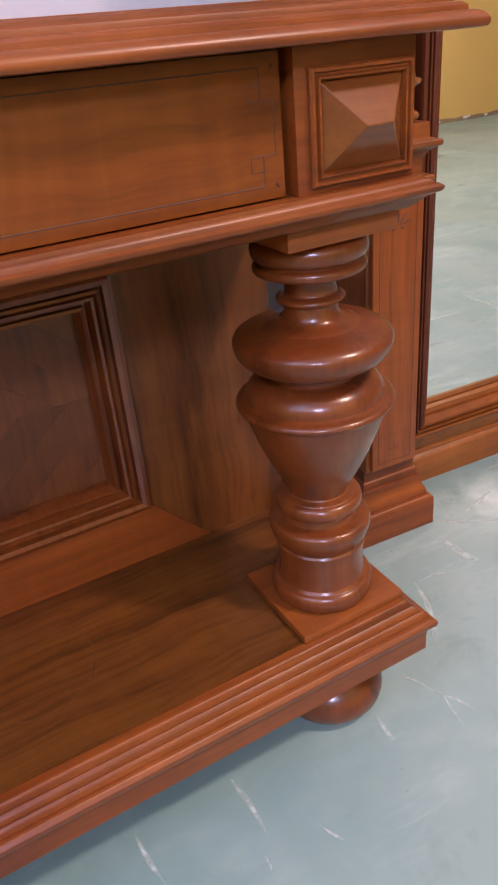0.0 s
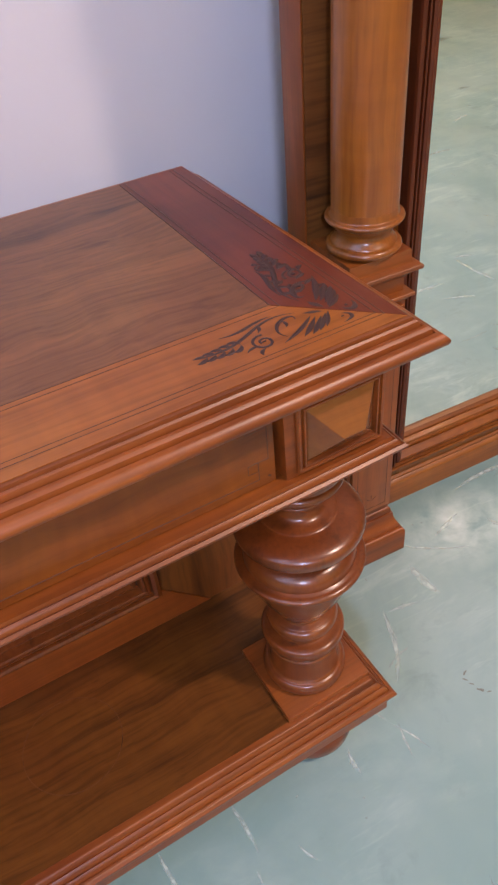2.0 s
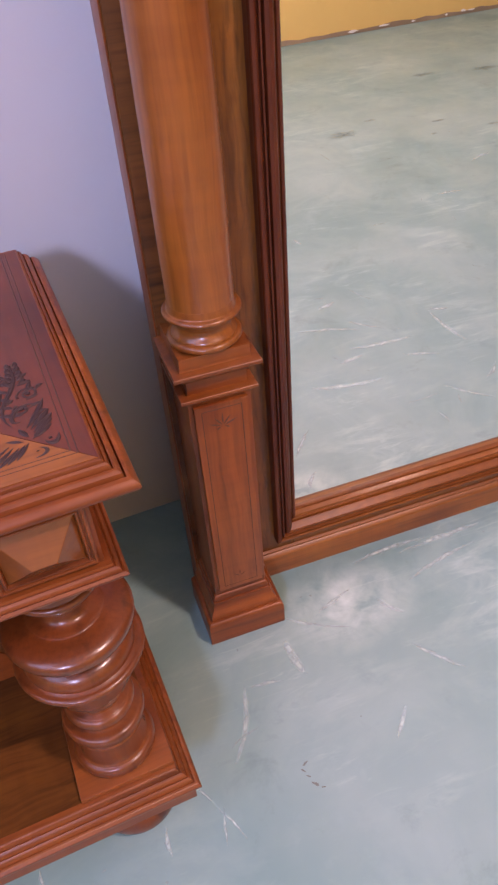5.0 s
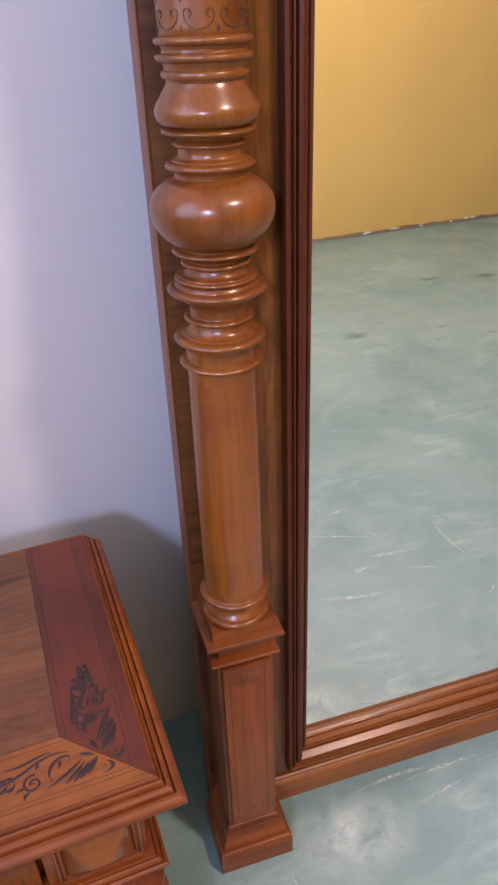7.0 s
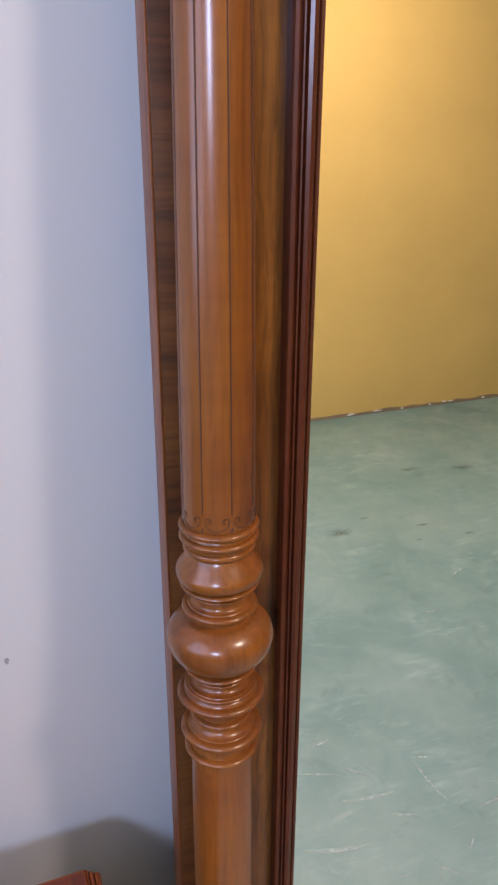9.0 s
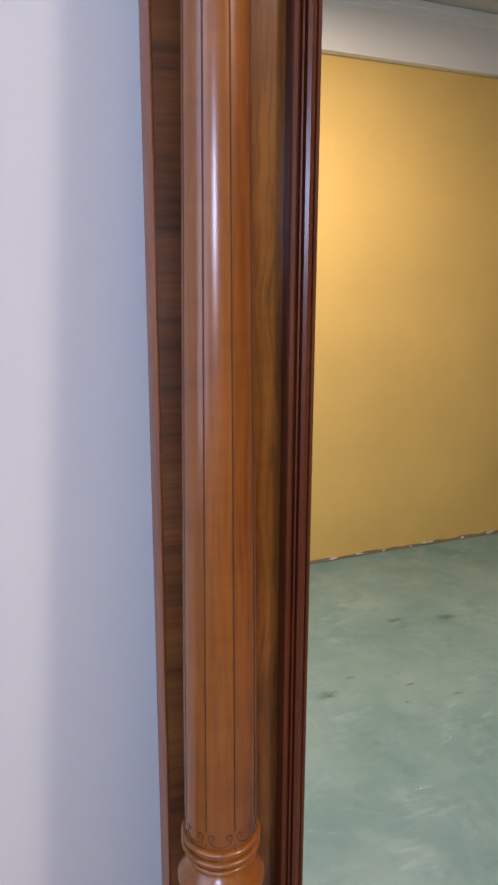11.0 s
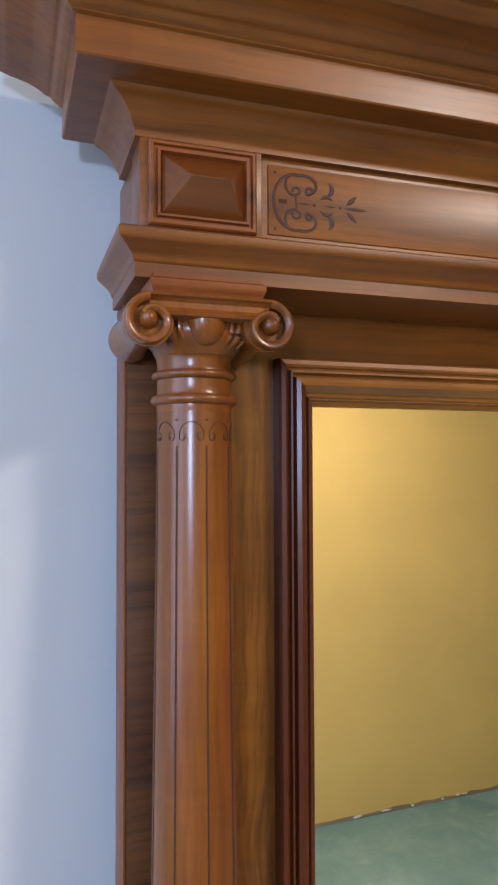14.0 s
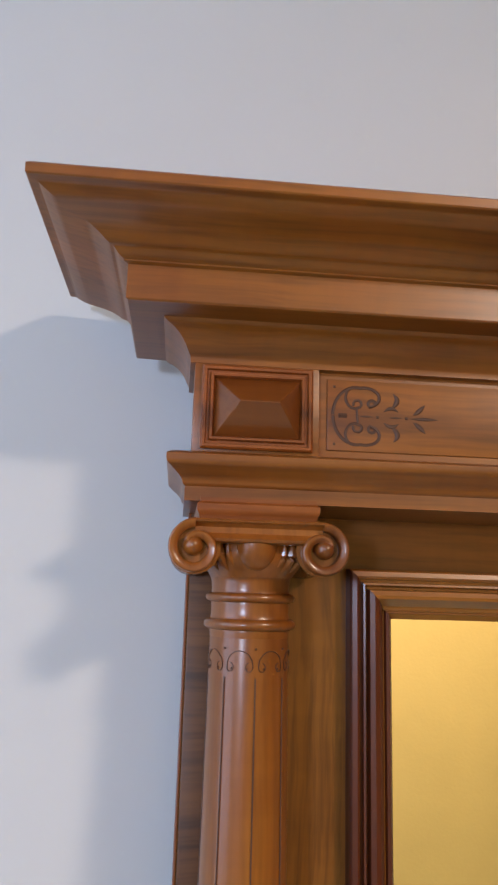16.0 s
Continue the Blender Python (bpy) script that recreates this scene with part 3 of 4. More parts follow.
def volute(cx, cz, y0, y1, spin):
    """Ionic scroll: a broad hollowed spiral band ending in a round eye, its bolster running back."""
    bm = bmesh.new()
    n = 84
    rings = []
    for i in range(n + 1):
        t = 1.15 * i / n
        ang = math.pi / 2 + spin * t * 2 * math.pi
        r = np.interp(t, (0, 0.12, 0.25, 0.5, 0.75, 1.0, 1.15), (0.0176, 0.0166, 0.0158, 0.0148, 0.0133, 0.0098, 0.0076))
        w = min(r - 0.0001, np.interp(t, (0, 0.5, 0.75, 0.95, 1.15), (0.0058, 0.0058, 0.0056, 0.0056, 0.0064)))
        rise = np.interp(t, (0.7, 1.2), (0.0, 0.0016))
        c, q = math.cos(ang), math.sin(ang)
        row = [(r, 0.011), (r, 0.0020), (r - 0.0004, 0.0007), (r - 0.0012, 0.0), (r - w * 0.45, 0.0001), (r - w * 0.72, 0.0009), (r - w + 0.0003, 0.0022), (r - w, 0.0035), (r - w, 0.011)]
        rings.append([bm.verts.new((cx + k * c, y0 + y - rise, cz + k * q)) for k, y in row])
    for a, b in zip(rings, rings[1:]):
        for k in range(len(a) - 1):
            bm.faces.new((a[k], a[k + 1], b[k + 1], b[k]))
    bm.faces.new(rings[0])
    bm.faces.new(rings[-1][::-1])
    # recessed ground behind the spiral, and the bolster
    m = 32
    rows = []
    for r, y in ((0.0002, y0 + 0.008), (0.0158, y0 + 0.008), (0.0158, y0 + 0.012), (0.0130, y0 + 0.025), (0.0120, (y0 + y1) / 2), (0.0130, y1 - 0.02), (0.0155, y1 - 0.006), (0.0155, y1), (0.0002, y1)):
        rows.append([bm.verts.new((cx + r * math.cos(2 * math.pi * k / m), y, cz + r * math.sin(2 * math.pi * k / m))) for k in range(m)])
    # eye, set where the spiral ends
    ex, ez = cx + spin * -0.0010, cz + 0.0010
    for a, b in zip(rows, rows[1:]):
        for k in range(m):
            bm.faces.new((a[k], a[(k + 1) % m], b[(k + 1) % m], b[k]))
    rows = []
    for i in range(8):
        u = i / 7 * math.pi / 2
        r, y = 0.0060 * math.cos(u) + 0.0002, y0 + 0.0060 - 0.0085 * math.sin(u)
        rows.append([bm.verts.new((ex + r * math.cos(2 * math.pi * k / 22), y, ez + r * math.sin(2 * math.pi * k / 22))) for k in range(22)])
    for a, b in zip(rows, rows[1:]):
        for k in range(22):
            bm.faces.new((a[k], a[(k + 1) % 22], b[(k + 1) % 22], b[k]))
    return bm


def scroll_band(x):
    """The band that joins both volutes: hollow in the middle, with a lip along its lower edge."""
    prof = [(0.030, 1.8800), (-0.036, 1.8795), (-0.0405, 1.8797), (-0.0435, 1.8806), (-0.0445, 1.8822), (-0.0430, 1.8838), (-0.0415, 1.8855), (-0.0415, 1.8890), (-0.0435, 1.8910), (-0.0462, 1.8920), (-0.0468, 1.8930), (-0.0460, 1.8937), (0.030, 1.8937)]
    bm = bmesh.new()
    a = [bm.verts.new((x - 0.0385, y, z)) for y, z in prof]
    b = [bm.verts.new((x + 0.0395, y, z)) for y, z in prof]
    n = len(prof)
    for k in range(n):
        bm.faces.new((a[k], a[(k + 1) % n], b[(k + 1) % n], b[k]))
    bm.faces.new(a)
    bm.faces.new(b[::-1])
    return bm


def column(x):
    # pedestal
    base = [(0.0185, 0.0), (0.0185, 0.0350), (0.0172, 0.0385), (0.0150, 0.0400), (0.0118, 0.0404), (0.0118, 0.0450), (0.0108, 0.0490), (0.0080, 0.0540), (0.0058, 0.0600), (0.0052, 0.0665), (0.0030, 0.0670), (0.0030, 0.0735), (0.0018, 0.0755), (0.0, 0.0762), (0.0, 0.0905)]
    part("pedestal_base", stack(base, x - 0.0335, x + 0.0335, -0.0265, FRONT), WOOD_X, mirror)
    part("pedestal", box(x - 0.0335, x + 0.0335, -0.0300, FRONT, 0.0905, 0.397, 0.001), WOOD_Z, mirror)
    panel = part("pedestal_panel", box(x - 0.0290, x + 0.0285, -0.0360, -0.0302, 0.0935, 0.389, 0.0015), WOOD_Z, mirror)
    bm = bmesh.new()
    for a, b in (((x - 0.0215, 0.101), (x - 0.0215, 0.382)), ((x - 0.0215, 0.382), (x + 0.021, 0.382)), ((x + 0.021, 0.382), (x + 0.021, 0.101)), ((x + 0.021, 0.101), (x - 0.0215, 0.101))):
        tube([(a[0], -0.0360, a[1]), (b[0], -0.0360, b[1])], 0.0006, bm, 5, 0.5)
    part("incised_line", bm, GROOVE, panel)
    for zc, k in ((0.357, 1.0), (0.112, 0.62)):
        bm = bmesh.new()
        for lean, ln in ((-1.9, 0.010), (-1.15, 0.013), (-0.5, 0.012), (0.0, 0.015), (0.5, 0.012), (1.15, 0.013), (1.9, 0.010)) if k == 1.0 else ((-0.8, 0.012), (0.0, 0.016), (0.8, 0.012)):
            pts = [(x - 0.0005 + k * ln * (0.15 + t) * math.sin(lean + 0.35 * t * lean), -0.0361, zc + k * ln * (0.15 + t) * math.cos(lean) + 0.002 * k) for t in np.linspace(0, 1, 6)]
            tube(pts, 0.0019 * k, bm, 5, 0.3, True)
        part("carved_flower", bm, FAINT, panel)
    part("lower_cap", stack([(0, 0.3885), (0.0010, 0.3912), (0.0032, 0.3940), (0.0066, 0.3960), (0.0070, 0.3968), (0.0070, 0.3995), (0.0062, 0.4003), (-0.0015, 0.4010), (-0.0015, 0.4030)], x - 0.0335, x + 0.0335, -0.0290, FRONT), WOOD_X, mirror)
    part("pedestal_neck", box(x - 0.0315, x + 0.0315, -0.0280, FRONT, 0.4025, 0.418, 0.0006), WOOD_X, mirror)
    part("upper_cap", stack([(0.0, 0.4165), (0.0012, 0.4195), (0.0040, 0.4225), (0.0080, 0.4248), (0.0108, 0.4262), (0.0116, 0.4275), (0.0116, 0.4305), (0.0106, 0.4316), (0.0035, 0.4328), (0.0028, 0.4345), (0.0022, 0.4465)], x - 0.0335, x + 0.0335, -0.0285, FRONT), WOOD_X, mirror)
    # turned parts
    part("column_base", lathe(COLUMN_BASE, x, 0), COLUMN, mirror)
    part("lower_shaft", lathe(LOWER, x, 0), COLUMN, mirror)
    part("baluster_turning", lathe(BALUSTER, x, 0), COLUMN, mirror)
    shaft = part("upper_shaft", lathe(SHAFT, x, 0), COLUMN, mirror)
    for k in range(8):
        part("flute", flute_mark(x, 0, 4.5 + 45 * k), GROOVE, shaft)
    part("incised_scroll", scroll_marks(x, 0, 1.808, 1), GROOVE, shaft)
    part("incised_scroll", scroll_marks(x, 0, 1.032, -1), GROOVE, shaft)
    part("necking", lathe(NECK, x, 0), COLUMN, mirror)
    # capital
    capital = part("capital", lathe([(0.026, 1.860), (0.0285, 1.8635), (0.0325, 1.868), (0.0345, 1.874), (0.034, 1.880), (0.031, 1.886), (0.031, 1.8935)], x, -0.002), COLUMN, mirror)
    part("scroll_band", scroll_band(x), COLUMN, capital)
    part("volute", volute(x - 0.0385, 1.8765, -0.047, 0.034, 1), COLUMN, capital)
    part("volute", volute(x + 0.0395, 1.8765, -0.047, 0.034, -1), COLUMN, capital)
    bm = bmesh.new()
    bmesh.ops.create_uvsphere(bm, u_segments=24, v_segments=16, radius=1.0)
    for v in bm.verts:
        v.co = (x + v.co.x * 0.0130, -0.0320 + v.co.y * 0.0105, min(1.8812, 1.8815 + v.co.z * 0.0175))
    part("egg", bm, COLUMN, capital)
    for sd in (-1, 1):
        for u0, u1, w in ((0.0172, 0.0105, 0.0019), (0.0222, 0.0165, 0.0030), (0.0275, 0.0225, 0.0024)):
            pts = [(x + sd * (u0 + (u1 - u0) * t * t + 0.001 * math.sin(math.pi * t)), -0.0385 + u0 * 0.35 + 0.005 * t * t, 1.8815 - 0.0175 * t) for t in np.linspace(0, 1, 10)]
            part("leaf_dart", tube(pts, w, None, 8, 1.2, True), COLUMN, capital)
    part("abacus", stack([(0, 1.8935), (0.0005, 1.8965), (0.002, 1.899), (0.002, 1.903), (0.0, 1.9045), (0, 1.907)], x - 0.036, x + 0.0355, -0.041, FRONT), WOOD_X, mirror)


column(0.0)
column(W)

# entablature
X0, X1, YF0 = -0.043, W + 0.043, -0.030
part("architrave", stack([(-0.004, 1.905), (0.003, 1.9055), (0.003, 1.9145), (0.0045, 1.9160), (0.0050, 1.9185), (0.0075, 1.9215), (0.0120, 1.9255), (0.0145, 1.9275), (0.0150, 1.9300), (0.0150, 1.9330), (0.011, 1.9355), (0.0, 1.9365)], X0, X1, YF0, 0.070), GOLD_X, mirror)
part("frieze_board", box(X0 + 0.002, X1 - 0.002, YF0 + 0.002, 0.068, 1.9365, 1.996, 0), GOLD_X, mirror)
CORNICE = [(0.0, 1.994), (0.003, 1.9945), (0.003, 1.9985), (0.0045, 2.0005), (0.0065, 2.0055), (0.0100, 2.0105), (0.0150, 2.0145), (0.0190, 2.0160), (0.0210, 2.0180), (0.0420, 2.0185), (0.0430, 2.0195), (0.0430, 2.0405),
           (0.0455, 2.0415), (0.0455, 2.0425), (0.0485, 2.0440), (0.0500, 2.0460), (0.0515, 2.0475), (0.0535, 2.0480), (0.0555, 2.0490), (0.0590, 2.0515), (0.0650, 2.0545), (0.0740, 2.0570), (0.0820, 2.0590), (0.0880, 2.0620), (0.0900, 2.0635),
           (0.0940, 2.0638), (0.0950, 2.0648), (0.0950, 2.0700), (0.0935, 2.0715), (0.0, 2.0715)]
part("cornice", stack(CORNICE, X0, X1, YF0, 0.04), GOLD_X, mirror)


def boss(x0, x1, yf, z0, z1, parent, border=0.0085, rise=0.018):
    """Square block with a moulded frame round a raised pyramid; front at yf."""
    prof = [(d * border / 0.0082, y) for d, y in ((0.0, 0.0), (0.0, -0.0025), (0.0012, -0.0038), (0.0028, -0.0038), (0.0036, -0.0018), (0.0050, -0.0018), (0.0058, -0.0040), (0.0072, -0.0040), (0.0082, -0.0010))]
    bm = bmesh.new()
    rings = []
    for d, y in prof:
        rings.append([bm.verts.new(p) for p in ((x0 + d, yf + y, z0 + d), (x1 - d, yf + y, z0 + d), (x1 - d, yf + y, z1 - d), (x0 + d, yf + y, z1 - d))])
    for a, b in zip(rings, rings[1:]):
        for i in range(4):
            bm.faces.new((a[i], a[(i + 1) % 4], b[(i + 1) % 4], b[i]))
    part("boss_frame", bm, WOOD_X, parent)
    bm = bmesh.new()
    d = border
    cx, cz, hw = (x0 + x1) / 2, (z0 + z1) / 2, max(0.0, ((x1 - x0) - (z1 - z0)) / 2) + 0.0035
    v = [bm.verts.new(p) for p in ((x0 + d, yf - 0.001, z0 + d), (x1 - d, yf - 0.001, z0 + d), (x1 - d, yf - 0.001, z1 - d), (x0 + d, yf - 0.001, z1 - d))]
    p, q = bm.verts.new((cx - hw, yf - rise, cz)), bm.verts.new((cx + hw, yf - rise, cz))
    bm.faces.new((v[0], v[1], q, p))
    bm.faces.new((v[1], v[2], q))
    bm.faces.new((v[2], v[3], p, q))
    bm.faces.new((v[3], v[0], p))
    bmesh.ops.bevel(bm, geom=[e for e in bm.edges if p in e.verts or q in e.verts], offset=0.0004, segments=1, affect="EDGES")
    for f in part("pyramid_boss", bm, POLISH, parent).data.polygons:
        f.use_smooth = False


for bx in (0.0, W):
    blk = part("frieze_block", box(bx - 0.043, bx + 0.038, YF0 - 0.003, 0.0, 1.9365, 1.9945, 0.0008), GOLD_X, mirror)
    boss(bx - 0.0380, bx + 0.0335, YF0 - 0.003, 1.9385, 1.9930, mirror, 0.0082, 0.020)


def frieze_carving(x, sgn, parent):
    """Incised scrolls, dots and leaves on the frieze; runs inwards from the block."""
    y, cz = YF0 + 0.0018, 1.9655
    X = lambda u: x + sgn * u
    part("frieze_panel", box(min(X(0.0), X(W - 0.094)), max(X(0.0), X(W - 0.094)), YF0 + 0.0008, YF0 + 0.004, 1.9420, 1.9895, 0.0008), GOLD_X, parent) if sgn > 0 else None
    y = YF0 + 0.0006
    bm = bmesh.new()
    for s in (-1, 1):
        tube([(X(0.004), y, cz + s * 0.0192), (X(0.0055), y, cz + s * 0.0192)], 0.0011, bm, 6, 0.5)
        arc = lambda u, w, ru, rw, a, b, n: [(X(u + ru * math.cos(q)), y, cz + s * (w + rw * math.sin(q))) for q in np.linspace(a, b, n)]
        out = arc(0.0198, 0.0004, 0.0160, 0.0189, 3.14, 1.60, 14) + arc(0.0252, 0.0127, 0.0095, 0.0066, 1.9, -1.35, 16) + arc(0.0297, 0.0086, 0.0024, 0.0022, -1.9, -6.0, 10)
        tube(out, 0.0015, bm, 5, 0.5)
        tube(arc(0.0183, 0.0123, 0.0061, 0.0073, 2.27, 5.2, 14) + arc(0.0201, 0.0080, 0.0028, 0.0026, -1.0, 3.6, 12), 0.0013, bm, 5, 0.5)
        leaf = [(X(0.0425 + 0.0048 * math.sin(q * 2.6) - 0.001 * q), y, cz + s * (0.0058 + 0.0105 * q)) for q in np.linspace(0, 1, 10)]
        tube(leaf, 0.0024, bm, 6, 0.4, True)
        leaf = [(X(0.0375 + 0.0100 * q), y, cz + s * (0.0036 + 0.0026 * math.sin(q * 3.0))) for q in np.linspace(0, 1, 8)]
        tube(leaf, 0.0018, bm, 6, 0.4, True)
        leaf = [(X(0.0575 + 0.0080 * q), y, cz + s * (0.0026 + 0.0070 * q ** 1.3)) for q in np.linspace(0, 1, 8)]
        tube(leaf, 0.0022, bm, 6, 0.4, True)
    tube([(X(0.0560 + 0.0180 * q), y, cz) for q in np.linspace(0, 1, 8)], 0.0016, bm, 6, 0.4, True)
    tube([(X(0.0410 + 0.009 * q), y, cz) for q in np.linspace(0, 1, 6)], 0.0009, bm, 6, 0.4, True)
    tube([(X(0.0215 + 0.009 * q), y, cz) for q in np.linspace(0, 1, 6)], 0.0009, bm, 6, 0.4, True)
    for u in (0.0335, 0.0530):
        tube([(X(u - 0.0008), y, cz), (X(u + 0.0008), y, cz)], 0.0013, bm, 6, 0.5)
    tube([(X(0.0075), y, cz), (X(0.0130), y, cz)], 0.0026, bm, 4, 0.4)
    tube([(X(0.0205), y, cz - 0.006), (X(0.0195), y, cz + 0.006)], 0.0010, bm, 5, 0.5)
    part("frieze_carving", bm, GROOVE, parent)


frieze_carving(0.0440, 1, mirror)
frieze_carving(W - 0.0440, -1, mirror)

# ---- the low console ----
console = tagged(new("console_table"), "low walnut console with turned legs, drawer and lower shelf", "console table")
console.matrix_world = pose(-0.113, -0.264, 0, 0, 0, 3.5)
L, D = 1.15, 0.338  # length to the far end, depth

TOP = [(-0.030, 0.5215), (-0.004, 0.5215), (-0.0008, 0.5222), (0.0, 0.5238), (0.0, 0.5256), (-0.0012, 0.5276), (-0.0040, 0.5298), (-0.0068, 0.5304), (-0.0078, 0.5282), (-0.0086, 0.5328), (-0.0108, 0.5345), (-0.0126, 0.5348), (-0.0134, 0.5328), (-0.0142, 0.5373), (-0.0160, 0.5388), (-0.0170, 0.5380), (-0.0176, 0.5403), (-0.0190, 0.5410)]
part("table_top", stack(TOP, -L, 0, 0, D), WOOD_X, console)
ZT = 0.5410


def plate(points, z0, z1):
    """A thin veneer of the given outline."""
    bm = bmesh.new()
    a = [bm.verts.new((x, y, z0)) for x, y in points]
    b = [bm.verts.new((x, y, z1)) for x, y in points]
    bm.faces.new(b)
    bm.faces.new(a[::-1])
    n = len(points)
    for q in range(n):
        bm.faces.new((a[q], a[(q + 1) % n], b[(q + 1) % n], b[q]))
    return bm


OUT, INN = 0.0195, 0.082
part("top_field", plate([(-L + INN, INN), (-INN, INN), (-INN, D - 0.003), (-L + INN, D - 0.003)], ZT - 0.001, ZT + 0.0004), FIELD, console, "dark figured walnut field")
part("top_band", plate([(-L + OUT, OUT), (-OUT, OUT), (-INN - 0.0003, INN - 0.0003), (-L + INN + 0.0003, INN - 0.0003)], ZT - 0.001, ZT + 0.0005), HONEY, console, "golden walnut banding along the front")
part("top_band", plate([(-OUT, OUT + 0.0004), (-OUT, D - 0.003), (-INN + 0.0003, D - 0.003), (-INN + 0.0003, INN)], ZT - 0.001, ZT + 0.0005), REDWOOD, console, "reddish walnut banding along the end")
part("top_band", plate([(-L + OUT, OUT + 0.0004), (-L + INN - 0.0003, INN), (-L + INN - 0.0003, D - 0.003), (-L + OUT, D - 0.003)], ZT - 0.001, ZT + 0.0005), REDWOOD, console)


for d in (0.0295, 0.0335, 0.0768, 0.0815):
    for p, q in (((-L + d, d), (-d, d)), ((-d, d), (-d, D - 0.004)), ((-L + d, d), (-L + d, D - 0.004))):
        part("incised_line", tube([(*p, ZT + 0.0005), (*q, ZT + 0.0005)], 0.00045, None, 5, 0.5), GROOVE, console)


def acanthus(bm, flip):
    """Scrolling leaf strokes that run from the corner along one side of the top."""
    z = ZT + 0.0006

    def put(u, v):  # u away from the corner along the band, v across it from the outer edge
        return (-v, u, z) if flip else (-u, v, z)

    def stroke(pts, r, taper=True):
        n = 14
        P = [Vector((*p, 0)) for p in pts]
        out = []
        for i in range(n + 1):
            t = i / n
            q = P[:]
            while len(q) > 1:
                q = [a.lerp(b, t) for a, b in zip(q, q[1:])]
            out.append(put(q[0].x, q[0].y))
        tube(out, r * (1.45 if flip else 1.0), bm, 6, 0.35, taper)

    def curl(u, v, r, a0, turns, w):
        """A spiral tendril ending in a small bud."""
        out = []
        n = 18
        for i in range(n + 1):
            t = i / n
            a = a0 + turns * 2 * math.pi * t
            q = r * (1 - 0.75 * t)
            out.append(put(u + q * math.cos(a), v + q * math.sin(a)))
        tube(out, w, bm, 6, 0.35, False)
        tube([put(u - 0.0012, v), put(u + 0.0012, v)], w * 1.7, bm, 6, 0.35)
    # main stem, upper frond and the curl between them
    stroke([(0.074, 0.0635), (0.088, 0.0720), (0.104, 0.0680), (0.112, 0.0560), (0.124, 0.0500), (0.140, 0.0530), (0.150, 0.0560)], 0.0014)
    stroke([(0.088, 0.0695), (0.102, 0.0715), (0.112, 0.0620), (0.127, 0.0670)], 0.0014)
    curl(0.1060, 0.0475, 0.0080, 1.9, -1.35, 0.0010)
    stroke([(0.1085, 0.0410), (0.1140, 0.0400), (0.1130, 0.0355)], 0.0014)
    stroke([(0.1040, 0.0580), (0.1000, 0.0610), (0.1010, 0.0660)], 0.0013)
    stroke([(0.1100, 0.0450), (0.1160, 0.0470), (0.1200, 0.0430)], 0.0012)
    # hooked scroll next to it
    stroke([(0.0775, 0.0570), (0.0730, 0.0660), (0.0910, 0.0650), (0.0985, 0.0520), (0.0915, 0.0440)], 0.0014)
    stroke([(0.0860, 0.0610), (0.0830, 0.0560), (0.0870, 0.0530)], 0.0012)
    if flip:  # the carving on the short side is fuller
        for k in range(6):
            u = 0.0800 + k * 0.0095
            stroke([(u, 0.0480 + 0.0010 * k), (u + 0.0040, 0.0440), (u + 0.0030, 0.0385 + 0.0012 * k)], 0.0013)
            stroke([(u + 0.003, 0.0590), (u + 0.0085, 0.0640), (u + 0.0080, 0.0705 - 0.0014 * k)], 0.0013)
        curl(0.0900, 0.0545, 0.0060, 0.4, 1.2, 0.0012)
        curl(0.1270, 0.0600, 0.0048, 2.4, -1.2, 0.0012)
    # small leaves along the tail
    for k in range(5):
        u = 0.1190 + k * 0.0058
        w = 0.0058 - 0.0008 * k
        stroke([(u, 0.0530), (u + 0.002, 0.0525 - w * 1.1), (u + 0.008, 0.0515 - w * 0.5)], 0.0018)
        stroke([(u, 0.0535), (u + 0.002, 0.0540 + w), (u + 0.008, 0.0545 + w * 0.6)], 0.0016)
    # fan of slanting leaves near the corner
    for u0, v0, u1, v1, u2, v2, w in ((0.0965, 0.0390, 0.0790, 0.0450, 0.0680, 0.0550, 0.0017), (0.0830, 0.0380, 0.0760, 0.0420, 0.0660, 0.0525, 0.0019), (0.0775, 0.0368, 0.0715, 0.0410, 0.0625, 0.0510, 0.0019),
                                      (0.0720, 0.0375, 0.0665, 0.0430, 0.0585, 0.0520, 0.0018), (0.0660, 0.0390, 0.0610, 0.0450, 0.0560, 0.0530, 0.0016)):
        stroke([(u0, v0), (u1, v1), (u2, v2)], w)
    stroke([(0.0700, 0.0600), (0.0640, 0.0580), (0.0590, 0.0550)], 0.0014)
    # little hook at the mitre
    stroke([(0.0550, 0.0365), (0.0450, 0.0370), (0.0440, 0.0430), (0.0510, 0.0460)], 0.0014)
    tube([put(0.0512, 0.0425), put(0.0530, 0.0425)], 0.0011, bm, 6, 0.35)
    return bm


part("carved_foliage", acanthus(bmesh.new(), False), INK, console, "dark carved leaf scroll")
part("carved_foliage", acanthus(bmesh.new(), True), INK, console, "dark carved leaf scroll")
part("drawer_frieze", box(-L + 0.035, -0.035, 0.0335, D - 0.02, 0.4495, 0.5220, 0.0008), WOOD_X, console)
drawer = part("drawer", box(-L + 0.1175, -0.1175, 0.0235, 0.06, 0.4510, 0.5208, 0.0012), DRAWER, console)


